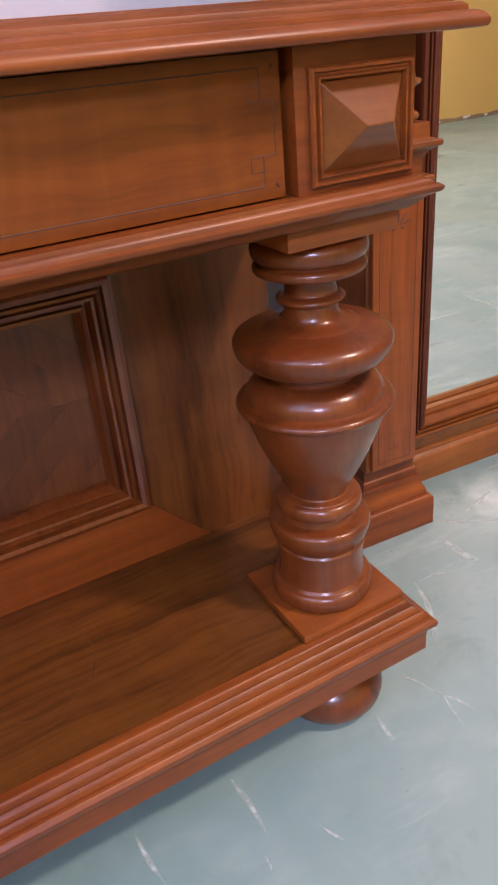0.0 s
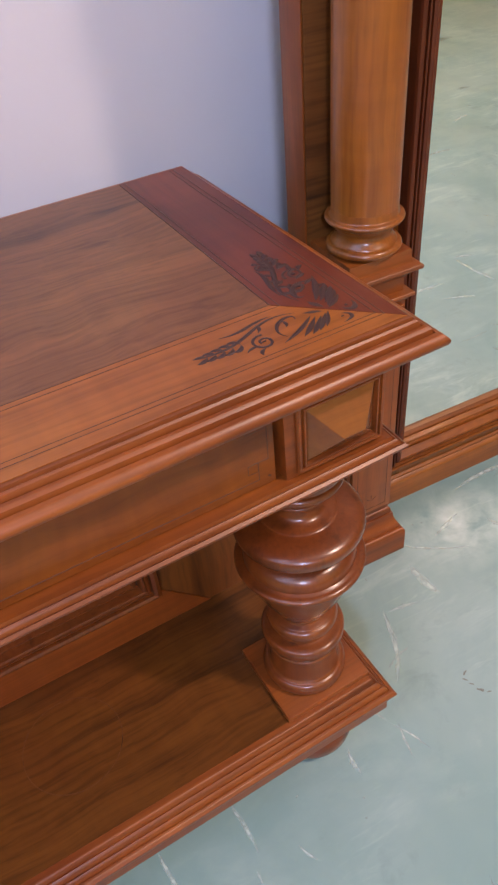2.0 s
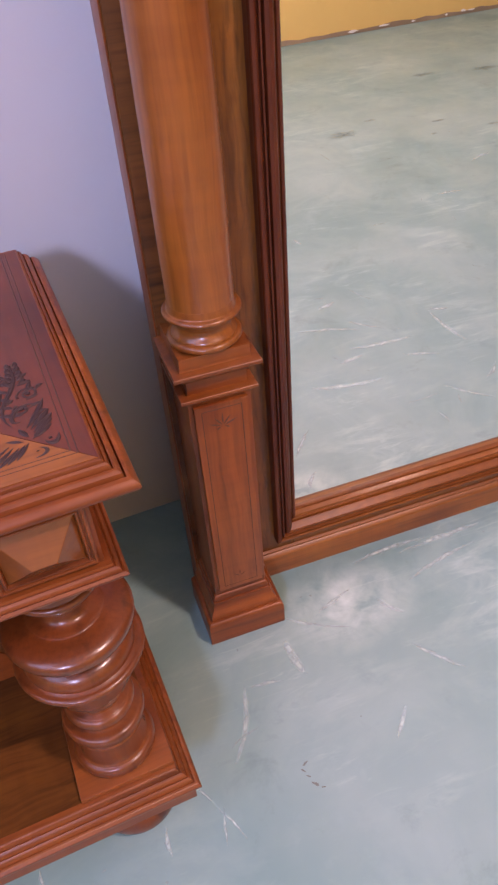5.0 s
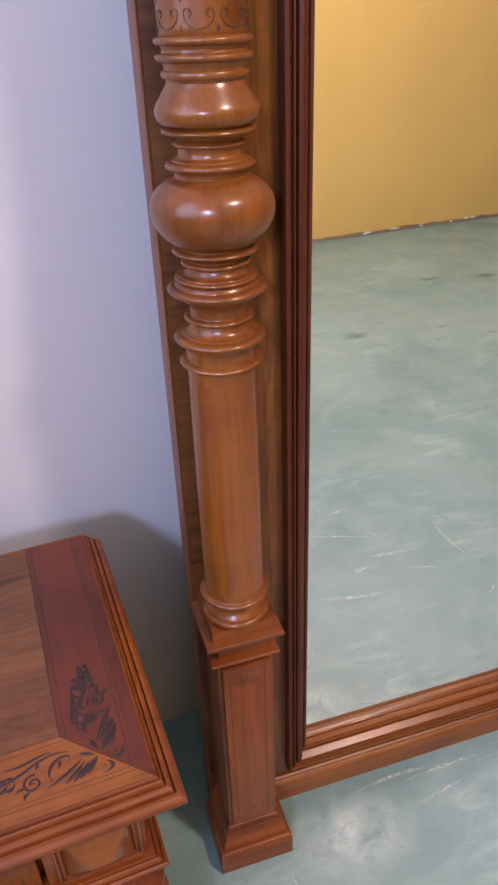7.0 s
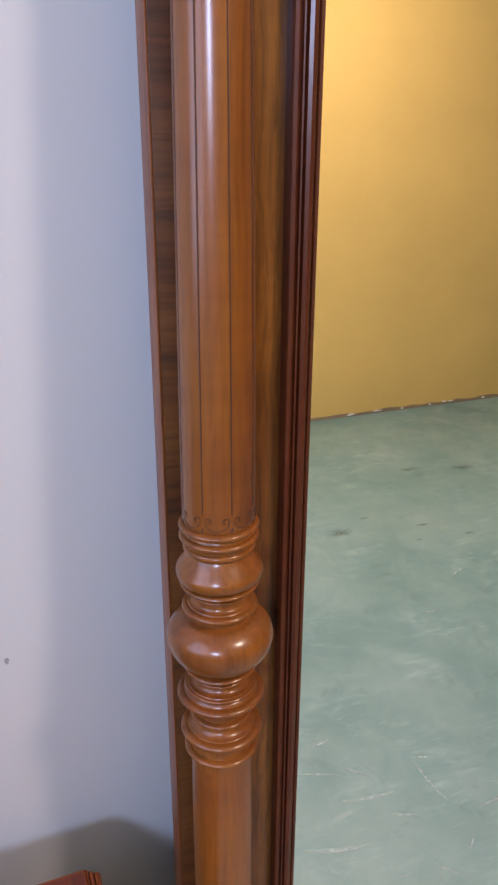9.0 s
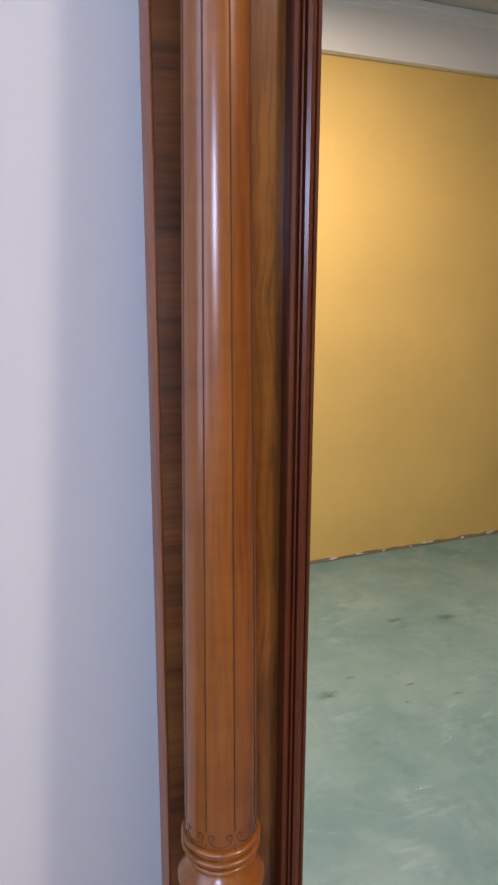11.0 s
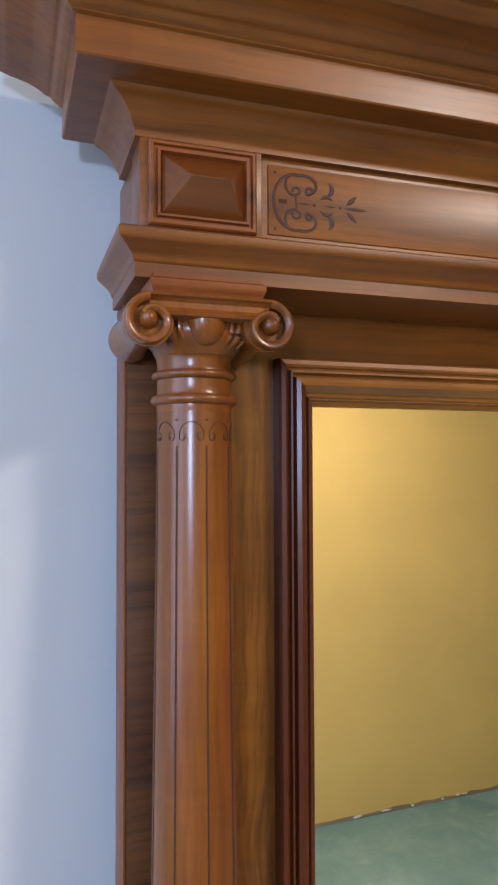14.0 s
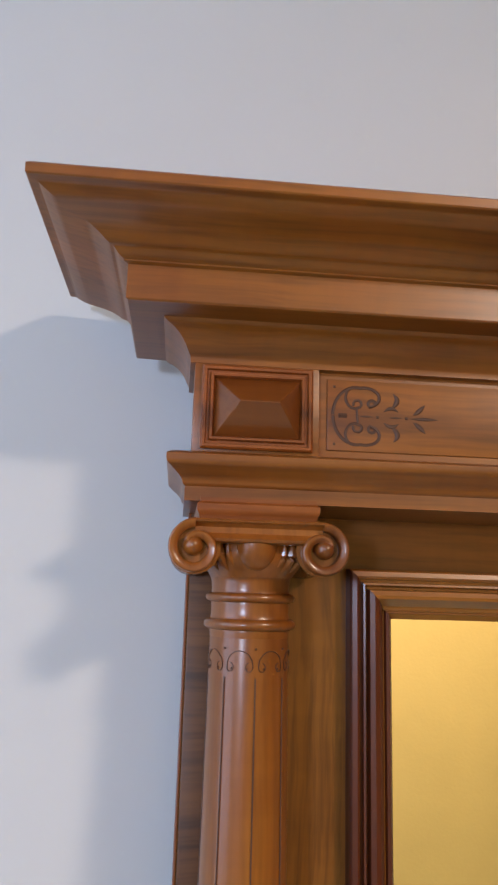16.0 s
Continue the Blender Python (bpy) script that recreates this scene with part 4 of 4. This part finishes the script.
def drawer_lines():
    bm = bmesh.new()
    y = 0.0235

    def run(pts):
        tube([(x, y, z) for x, z in pts], 0.0005, bm, 5, 0.5)
    x0, x1, z0, z1 = -L + 0.1225, -0.1225, 0.4580, 0.5138
    for cx, k in ((x1, -1), (x0, 1)):
        for cz, m in ((z1, -1), (z0, 1)):
            s = 0.0075
            run([(cx + k * s, cz), (cx + k * s, cz + m * 2 * s), (cx, cz + m * 2 * s)])
            run([(cx + k * s, cz + m * s), (cx + k * 2 * s, cz + m * s), (cx + k * 2 * s, cz + m * 2 * s), (cx + k * s, cz + m * 2 * s)])
            tube([(cx - k * 0.001, y, cz - m * 0.001), (cx + k * 0.0008, y, cz + m * 0.0008)], 0.0011, bm, 6, 0.5)
        run([(cx, z1 - 0.015), (cx, z0 + 0.015)])
    for z in (z0, z1):
        run([(x0 + 0.0075, z), (x1 - 0.0075, z)])
    return bm


part("incised_border", drawer_lines(), GROOVE, drawer)


def leg_block(x0, x1):
    b = part("corner_block", box(x0 + 0.0012, x1, 0.0195, 0.10, 0.4495, 0.5216, 0.001), WOOD_X, console)
    boss(x0 + 0.0090, x1 - 0.0035, 0.0195, 0.4535, 0.5115, console, 0.0068, 0.0175)


leg_block(-0.1135, -0.0335)
leg_block(-L + 0.0335, -L + 0.1135)
part("frieze_moulding", stack([(-0.020, 0.4300), (-0.004, 0.4310), (0.000, 0.4335), (0.004, 0.4375), (0.0075, 0.4395), (0.0100, 0.4402), (0.0115, 0.4420), (0.0115, 0.4436), (0.0095, 0.4450), (0.0078, 0.4440), (0.0070, 0.4466), (0.0050, 0.4480), (0.0036, 0.4472), (0.0028, 0.4497), (0.0, 0.4500)], -L + 0.032, -0.032, 0.018, D - 0.02), WOOD_X, console)
SHELF = [(-0.016, 0.0690), (-0.0072, 0.0694), (-0.0062, 0.0705), (-0.0062, 0.0910), (-0.0045, 0.0936), (-0.0015, 0.0950), (0.0, 0.0985), (0.0, 0.1015), (-0.0025, 0.1042), (-0.0052, 0.1050), (-0.0060, 0.1044), (-0.0072, 0.1082), (-0.0097, 0.1098), (-0.0108, 0.1092), (-0.0120, 0.1126), (-0.0150, 0.1146), (-0.0162, 0.1142), (-0.0174, 0.1180), (-0.0190, 0.1196), (-0.0215, 0.1200)]
part("lower_shelf", stack(SHELF, -L + 0.008, -0.008, 0.0025, D - 0.01), WOOD_X, console)
part("shelf_board", plate([(-L + 0.034, 0.028), (-0.034, 0.028), (-0.034, D - 0.034), (-L + 0.034, D - 0.034)], 0.1190, 0.1204), SHELF_BOARD, console, "darker brown walnut shelf board")


def ring_mark(cx, cy, r):
    """Faint round stain left on the shelf by a pot."""
    n = 90
    bm = bmesh.new()
    rings = []
    for q, z in ((r - 0.0005, 0.12035), (r - 0.0002, 0.12048), (r + 0.0002, 0.12048), (r + 0.0005, 0.12035)):
        rings.append([bm.verts.new((cx + q * math.cos(2 * math.pi * k / n), cy + q * math.sin(2 * math.pi * k / n), z)) for k in range(n)])
    for a, b in zip(rings, rings[1:]):
        for k in range(n):
            bm.faces.new((a[k], a[(k + 1) % n], b[(k + 1) % n], b[k]))
    return bm


part("ring_mark", ring_mark(-0.308, 0.1205, 0.048), BURR, console, "faint round stain on the shelf")

LEG = ([(0.030, 0.1265), (0.0370, 0.1268)] + bead(0.0362, 0.1350, 0.0160, 0.0050) + [(0.0355, 0.1440), (0.0338, 0.1460), (0.0334, 0.160), (0.0338, 0.1735), (0.0350, 0.1745), (0.0352, 0.1775), (0.0340, 0.1790), (0.0342, 0.1805)]
       + [(0.0372, 0.1850), (0.0392, 0.1905), (0.0398, 0.1950), (0.0392, 0.1985), (0.0370, 0.2005), (0.0310, 0.2012), (0.0288, 0.2020), (0.0278, 0.2050), (0.0276, 0.2075), (0.0285, 0.2085)]
       + bead(0.0285, 0.2150, 0.0125, 0.0048) + [(0.0280, 0.2220), (0.0235, 0.2232), (0.0228, 0.2245)]
       + [(0.0240, 0.2275), (0.0285, 0.2370), (0.0340, 0.2475), (0.0392, 0.2590), (0.0440, 0.2715), (0.0480, 0.2830), (0.0505, 0.2920), (0.0512, 0.2955)] + bead(0.0520, 0.3000, 0.0070, 0.0048)
       + [(0.0505, 0.3042), (0.0490, 0.3050), (0.0488, 0.3085), (0.0470, 0.3130), (0.0430, 0.3172), (0.0375, 0.3195), (0.0335, 0.3200), (0.0325, 0.3210), (0.0325, 0.3265), (0.0335, 0.3272)]
       + [(0.0420, 0.3285), (0.0500, 0.3330), (0.0542, 0.3390), (0.0556, 0.3450), (0.0545, 0.3490), (0.0500, 0.3525), (0.0420, 0.3548), (0.0325, 0.3560), (0.0315, 0.3568), (0.0295, 0.3575)]
       + arc(0.0285, 0.3578, 0.0178, 0.3690, -0.0035) + [(0.0178, 0.3710)] + bead(0.0183, 0.3745, 0.006, 0.0050) + [(0.0174, 0.3785), (0.0170, 0.3850), (0.0174, 0.3900), (0.0300, 0.3918)] + bead(0.0345, 0.3962, 0.007, 0.0033) + [(0.0338, 0.4002), (0.0340, 0.4012)]
       + bead(0.0345, 0.4080, 0.013, 0.0042) + [(0.033, 0.4160), (0.028, 0.4175)])


def leg(x, y):
    part("leg_plinth", box(x - 0.0475, x + 0.0475, y - 0.0455, y + 0.0455, 0.1198, 0.1272, 0.0015), WOOD_X, console)
    part("turned_leg", lathe(LEG, x, y), TURNED, console)
    part("leg_cap", box(x - 0.040, x + 0.040, y - 0.040, y + 0.040, 0.4172, 0.4305, 0.001), WOOD_X, console)


leg(-0.0735, 0.0715)
leg(-L + 0.0735, 0.0715)
FOOT = [(0.020, 0.0), (0.030, 0.0005), (0.040, 0.004), (0.0460, 0.010), (0.0480, 0.018), (0.0465, 0.027), (0.0415, 0.035), (0.034, 0.041), (0.029, 0.044), (0.030, 0.048), (0.030, 0.0756)]
for fx, fy in ((-0.073, 0.068), (-L + 0.073, 0.068), (-0.073, D - 0.07), (-L + 0.073, D - 0.07)):
    part("bun_foot", lathe(FOOT, fx, fy, 48), TURNED, console)
BP = 0.198  # front of the back panel
part("back_stile", plate([(-0.034, BP), (-0.034, BP + 0.022), (-0.170, BP + 0.022), (-0.170, BP)], 0.1195, 0.4315), STILE, console)
part("back_stile", plate([(-L + 0.170, BP), (-L + 0.170, BP + 0.022), (-L + 0.052, BP + 0.022), (-L + 0.052, BP)], 0.1195, 0.4315), STILE, console)


PX0, PX1, PZ0, PZ1 = -L + 0.170, -0.170, 0.177, 0.388
part("back_rail", slab([(PX0 - 0.05, 0.1195), (PX1 + 0.055, 0.1195), (PX1, PZ0), (PX0, PZ0)], BP - 0.0015, BP + 0.02), WOOD_X, console)
part("back_rail", slab([(PX0, PZ1), (PX1, PZ1), (PX1, 0.4315), (PX0, 0.4315)], BP - 0.0005, BP + 0.02), WOOD_X, console)
BMOULD = ease([(0, 0.0), (0, -0.008), (0.0015, -0.0120), (0.0055, -0.0138), (0.0092, -0.0125), (0.0102, -0.0070), (0.0115, -0.0070), (0.0123, -0.0108), (0.0145, -0.0115), (0.0158, -0.0085), (0.0170, -0.0108), (0.0192, -0.0102), (0.0208, -0.0040), (0.0220, -0.0005), (0.0236, -0.0005), (0.0243, -0.0045), (0.0268, -0.0050), (0.0280, -0.0020), (0.0300, 0.0030), (0.0300, 0.012)], 1)


def panel_mould(a0, a1, fixed, sign, upright):
    bm = bmesh.new()
    rows = []
    for d, y in BMOULD:
        c = fixed + sign * d
        ends = ((c, BP + y, a0 + d), (c, BP + y, a1 - d)) if upright else ((a0 + d, BP + y, c), (a1 - d, BP + y, c))
        rows.append([bm.verts.new(e) for e in ends])
    for p, q in zip(rows, rows[1:]):
        bm.faces.new((p[0], p[1], q[1], q[0]))
    bm.faces.new([r[0] for r in rows])
    bm.faces.new([r[1] for r in rows][::-1])
    return bm


part("panel_moulding", panel_mould(PZ0, PZ1, PX0, 1, True), TURNED, console)
part("panel_moulding", panel_mould(PZ0, PZ1, PX1, -1, True), TURNED, console)
part("panel_moulding", panel_mould(PX0, PX1, PZ0, 1, False), TURNED, console)
part("panel_moulding", panel_mould(PX0, PX1, PZ1, -1, False), TURNED, console)


def clip(bm, co, no):
    geom = bm.verts[:] + bm.edges[:] + bm.faces[:]
    cutting = bmesh.ops.bisect_plane(bm, geom=geom, plane_co=co, plane_no=no, clear_outer=True)["geom_cut"]
    edges = [g for g in cutting if isinstance(g, bmesh.types.BMEdge)]
    if edges:
        bmesh.ops.holes_fill(bm, edges=edges)


def chevron_leaves():
    """Two rows of slanted veneer leaves meeting in arrow joints on the panel."""
    zc = (PZ0 + PZ1) / 2 + 0.004
    z0, z1 = PZ0 + 0.029, PZ1 - 0.029
    lo, hi = PX0 + 0.029, PX1 - 0.029
    w = 0.040
    for row, (za, zb) in enumerate(((z0, zc), (zc, z1))):
        sh = (zb - za) * 1.15 * (1 if row == 0 else -1)
        x = lo - 0.12
        while x < hi + 0.12:
            bm = slab([(x, za), (x + w - 0.0002, za), (x + w - 0.0002 + sh, zb), (x + sh, zb)], BP + 0.0095 - 0.0003 * random.random(), BP + 0.013)
            clip(bm, (lo, 0, 0), (-1, 0, 0))
            clip(bm, (hi, 0, 0), (1, 0, 0))
            if len(bm.faces) > 3:
                part("veneer_leaf", bm, VENEER, console)
            else:
                bm.free()
            x += w


VENEER = wood("chevron_veneer", (0.130, 0.040, 0.010), (0.070, 0.020, 0.006), "z", 0.26, 0.6, 0.6, 0.22)
part("back_panel", box(PX0 + 0.012, PX1 - 0.012, BP + 0.0125, BP + 0.02, PZ0 + 0.012, PZ1 - 0.012, 0), VENEER, console)
chevron_leaves()

# ---- scuffs on the floor ----


def mark_material(name, colour):
    """Paint marks and stains, worn through in specks and thinning out towards their edges."""
    m, nt, b = mat(name, 0.45)
    b.inputs["Specular IOR Level"].default_value = 0.55
    b.inputs["Base Color"].default_value = (*colour, 1)
    co = nt.nodes.new("ShaderNodeTexCoord")
    n = add(nt, "ShaderNodeTexNoise", Scale=75.0, Detail=5.0, Roughness=0.65)
    nt.links.new(co.outputs["Object"], n.inputs["Vector"])
    fade = nt.nodes.new("ShaderNodeAttribute")
    fade.attribute_name = "wear"
    worn = ramp(nt, n.outputs[0], [(0.32, (0.10, 0.10, 0.10)), (0.68, (0.80, 0.80, 0.80))])
    nt.links.new(mix(nt, 1.0, worn, fade.outputs["Color"], "MULTIPLY"), b.inputs["Alpha"])
    return m


SCUFF = mark_material("pale_scuff", (0.55, 0.69, 0.65))
DIRT = mark_material("dark_floor_stain", (0.085, 0.145, 0.135))


def ribbon(bm, pts, w, rng, z=0.0003):
    """Flat mark along the points; its paint thins out towards both edges and both ends."""
    wear = bm.verts.layers.float.get("wear") or bm.verts.layers.float.new("wear")
    rows = []
    for i, p in enumerate(pts):
        q0, q1 = pts[max(i - 1, 0)], pts[min(i + 1, len(pts) - 1)]
        d = Vector((q1[0] - q0[0], q1[1] - q0[1], 0)).normalized()
        n = Vector((-d.y, d.x, 0))
        t = i / (len(pts) - 1)
        k = w * (0.45 + math.sin(math.pi * t) * rng.uniform(0.3, 1.0))
        row = [bm.verts.new(Vector((p[0], p[1], z)) + n * k * u) for u in (-1.0, -0.35, 0.35, 1.0)]
        for v, full in zip(row, (0.0, 1.0, 1.0, 0.0)):
            v[wear] = full * min(1.0, 0.15 + 4.0 * t * (1 - t))
        rows.append(row)
    for a, b in zip(rows, rows[1:]):
        for k in range(3):
            bm.faces.new((a[k], a[k + 1], b[k + 1], b[k]))


def scratches():
    rng = random.Random(11)
    bm = bmesh.new()

    def one(x0, y0, x1, y1, w, bend):
        dx, dy = x1 - x0, y1 - y0
        n = 10
        pts = []
        for i in range(n + 1):
            t = i / n
            k = math.sin(math.pi * t) * bend * 0.5 + rng.uniform(-0.012, 0.012)
            pts.append((x0 + dx * t - dy * k, y0 + dy * t + dx * k))
        ribbon(bm, pts, w, rng)
    by_console = ((0.098, -0.051, 0.158, -0.030, 0.0028), (0.050, -0.039, 0.130, -0.088, 0.0022), (-0.027, -0.122, 0.017, -0.129, 0.0026), (0.040, -0.074, 0.047, -0.132, 0.006), (-0.126, -0.216, -0.113, -0.238, 0.0016),
                  (-0.112, -0.244, -0.089, -0.290, 0.0014), (-0.168, -0.245, -0.170, -0.277, 0.0028), (-0.308, -0.236, -0.303, -0.293, 0.0024), (-0.264, -0.307, -0.253, -0.327, 0.0016), (-0.312, -0.308, -0.312, -0.321, 0.0016),
                  (-0.392, -0.245, -0.385, -0.290, 0.0024), (-0.182, -0.2995, -0.181, -0.2975, 0.0016))
    by_mirror = ((0.375, -0.356, 0.428, -0.366, 0.005), (0.415, -0.396, 0.547, -0.384, 0.006), (0.501, -0.333, 0.566, -0.306, 0.004), (0.628, -0.454, 0.642, -0.325, 0.005), (0.631, -0.459, 0.672, -0.446, 0.005),
                 (0.340, -0.496, 0.464, -0.453, 0.004), (0.290, -0.304, 0.429, -0.279, 0.006), (0.471, -0.149, 0.476, -0.118, 0.003), (0.419, -0.563, 0.463, -0.576, 0.006), (0.179, 0.007, 0.300, 0.012, 0.004),
                 (0.250, 0.000, 0.390, 0.006, 0.004), (0.144, -0.214, 0.114, -0.248, 0.003), (0.193, -0.140, 0.239, -0.198, 0.003), (0.240, -0.049, 0.363, -0.023, 0.003))
    for q in by_console + by_mirror:
        one(*q, rng.uniform(-0.12, 0.12))
    for k in range(60):
        x, y = rng.uniform(-0.6, 1.2), rng.uniform(-0.8, 0.2)
        a, ln = rng.uniform(0, math.pi), rng.uniform(0.0015, 0.005)
        one(x, y, x + ln * math.cos(a), y + ln * math.sin(a), rng.uniform(0.001, 0.003), 0.0)
    for k in range(90):
        x, y = rng.uniform(-0.9, 2.2), rng.uniform(-1.5, 0.2)
        a, ln = rng.uniform(0, math.pi), rng.choice((0.015, 0.025, 0.04, 0.07))
        one(x, y, x + ln * math.cos(a), y + ln * math.sin(a), rng.uniform(0.0006, 0.0018), rng.uniform(-0.15, 0.15))
    for k in range(45):
        x, y = rng.uniform(-0.7, 2.0), rng.uniform(-1.6, 0.1)
        a, ln = rng.choice((0.3, 1.1, 2.2, 2.7)) + rng.uniform(-0.3, 0.3), rng.uniform(0.025, 0.11)
        one(x, y, x + ln * math.cos(a), y + ln * math.sin(a), rng.uniform(0.003, 0.007), rng.uniform(-0.2, 0.2))
    return bm


tagged(part("floor_scratches", scratches(), SCUFF), "pale scratches and scuffs in the teal floor paint", "scratches", kind="stuff")


def stains():
    rng = random.Random(4)
    bm = bmesh.new()
    wear = bm.verts.layers.float.new("wear")
    for x, y, w, h in ((0.941, -1.536, 0.05, 0.035), (1.413, -1.387, 0.022, 0.012), (1.20, -1.40, 0.013, 0.007), (1.27, -1.50, 0.03, 0.01), (1.08, -1.62, 0.02, 0.008), (1.75, -1.95, 0.05, 0.03), (1.5, -2.0, 0.05, 0.02), (2.1, -1.6, 0.03, 0.02)):
        n = 18
        c = bm.verts.new((x, y, 0.0005))
        c[wear] = 1.0
        w, h = w * 1.35, h * 1.35
        ring = [bm.verts.new((x + w * math.cos(2 * math.pi * q / n) * rng.uniform(0.5, 1.15), y + h * math.sin(2 * math.pi * q / n) * rng.uniform(0.5, 1.15), 0.0005)) for q in range(n)]
        for q in range(n):
            bm.faces.new((c, ring[q], ring[(q + 1) % n]))
    return bm


tagged(part("floor_stains", stains(), DIRT), "small dark stains on the floor", "stains", kind="stuff")


def crack():
    """Short jagged crack with rusty edges."""
    rng = random.Random(4)
    bm = bmesh.new()
    for x, y, w, h, turn in ((0.001, -0.236, 0.0045, 0.0012, 0.5), (-0.004, -0.243, 0.0030, 0.0011, -0.9), (-0.001, -0.251, 0.0034, 0.0009, -0.7), (0.003, -0.262, 0.0050, 0.0016, -0.8), (0.010, -0.268, 0.0032, 0.0008, -0.3)):
        ring = []
        for k in range(12):
            a = 2 * math.pi * k / 12
            u, v = w * math.cos(a) * rng.uniform(0.75, 1.15), h * math.sin(a) * rng.uniform(0.6, 1.3)
            ring.append(bm.verts.new((x + u * math.cos(turn) - v * math.sin(turn), y + u * math.sin(turn) + v * math.cos(turn), 0.0005)))
        bm.faces.new(ring)
    return bm


tagged(part("floor_crack", crack(), paint("rusty_crack", (0.12, 0.135, 0.115), 0.8, 0.4)), "short rusty crack in the floor paint", "crack", kind="stuff")


def wall_chip():
    """Small grey knock in the wall paint."""
    bm = bmesh.new()
    ring = [(0.0026 * math.cos(a) * (1 + 0.25 * math.sin(3 * a)), 0.0042 * math.sin(a)) for a in [2 * math.pi * k / 14 for k in range(14)]]
    front = [bm.verts.new((x, -0.0006, z)) for x, z in ring]
    back = [bm.verts.new((x * 1.1, 0.0, z * 1.1)) for x, z in ring]
    bm.faces.new(front)
    for k in range(14):
        bm.faces.new((front[k], front[(k + 1) % 14], back[(k + 1) % 14], back[k]))
    return bm


chip = tagged(part("wall_chip", wall_chip(), paint("grey_chip", (0.27, 0.27, 0.29), 0.8, 0.2)), "small grey knock in the off-white wall paint", "wall chip", kind="stuff")
chip.matrix_world = wall_n.matrix_world @ pose(-0.164, 0, 0.79)
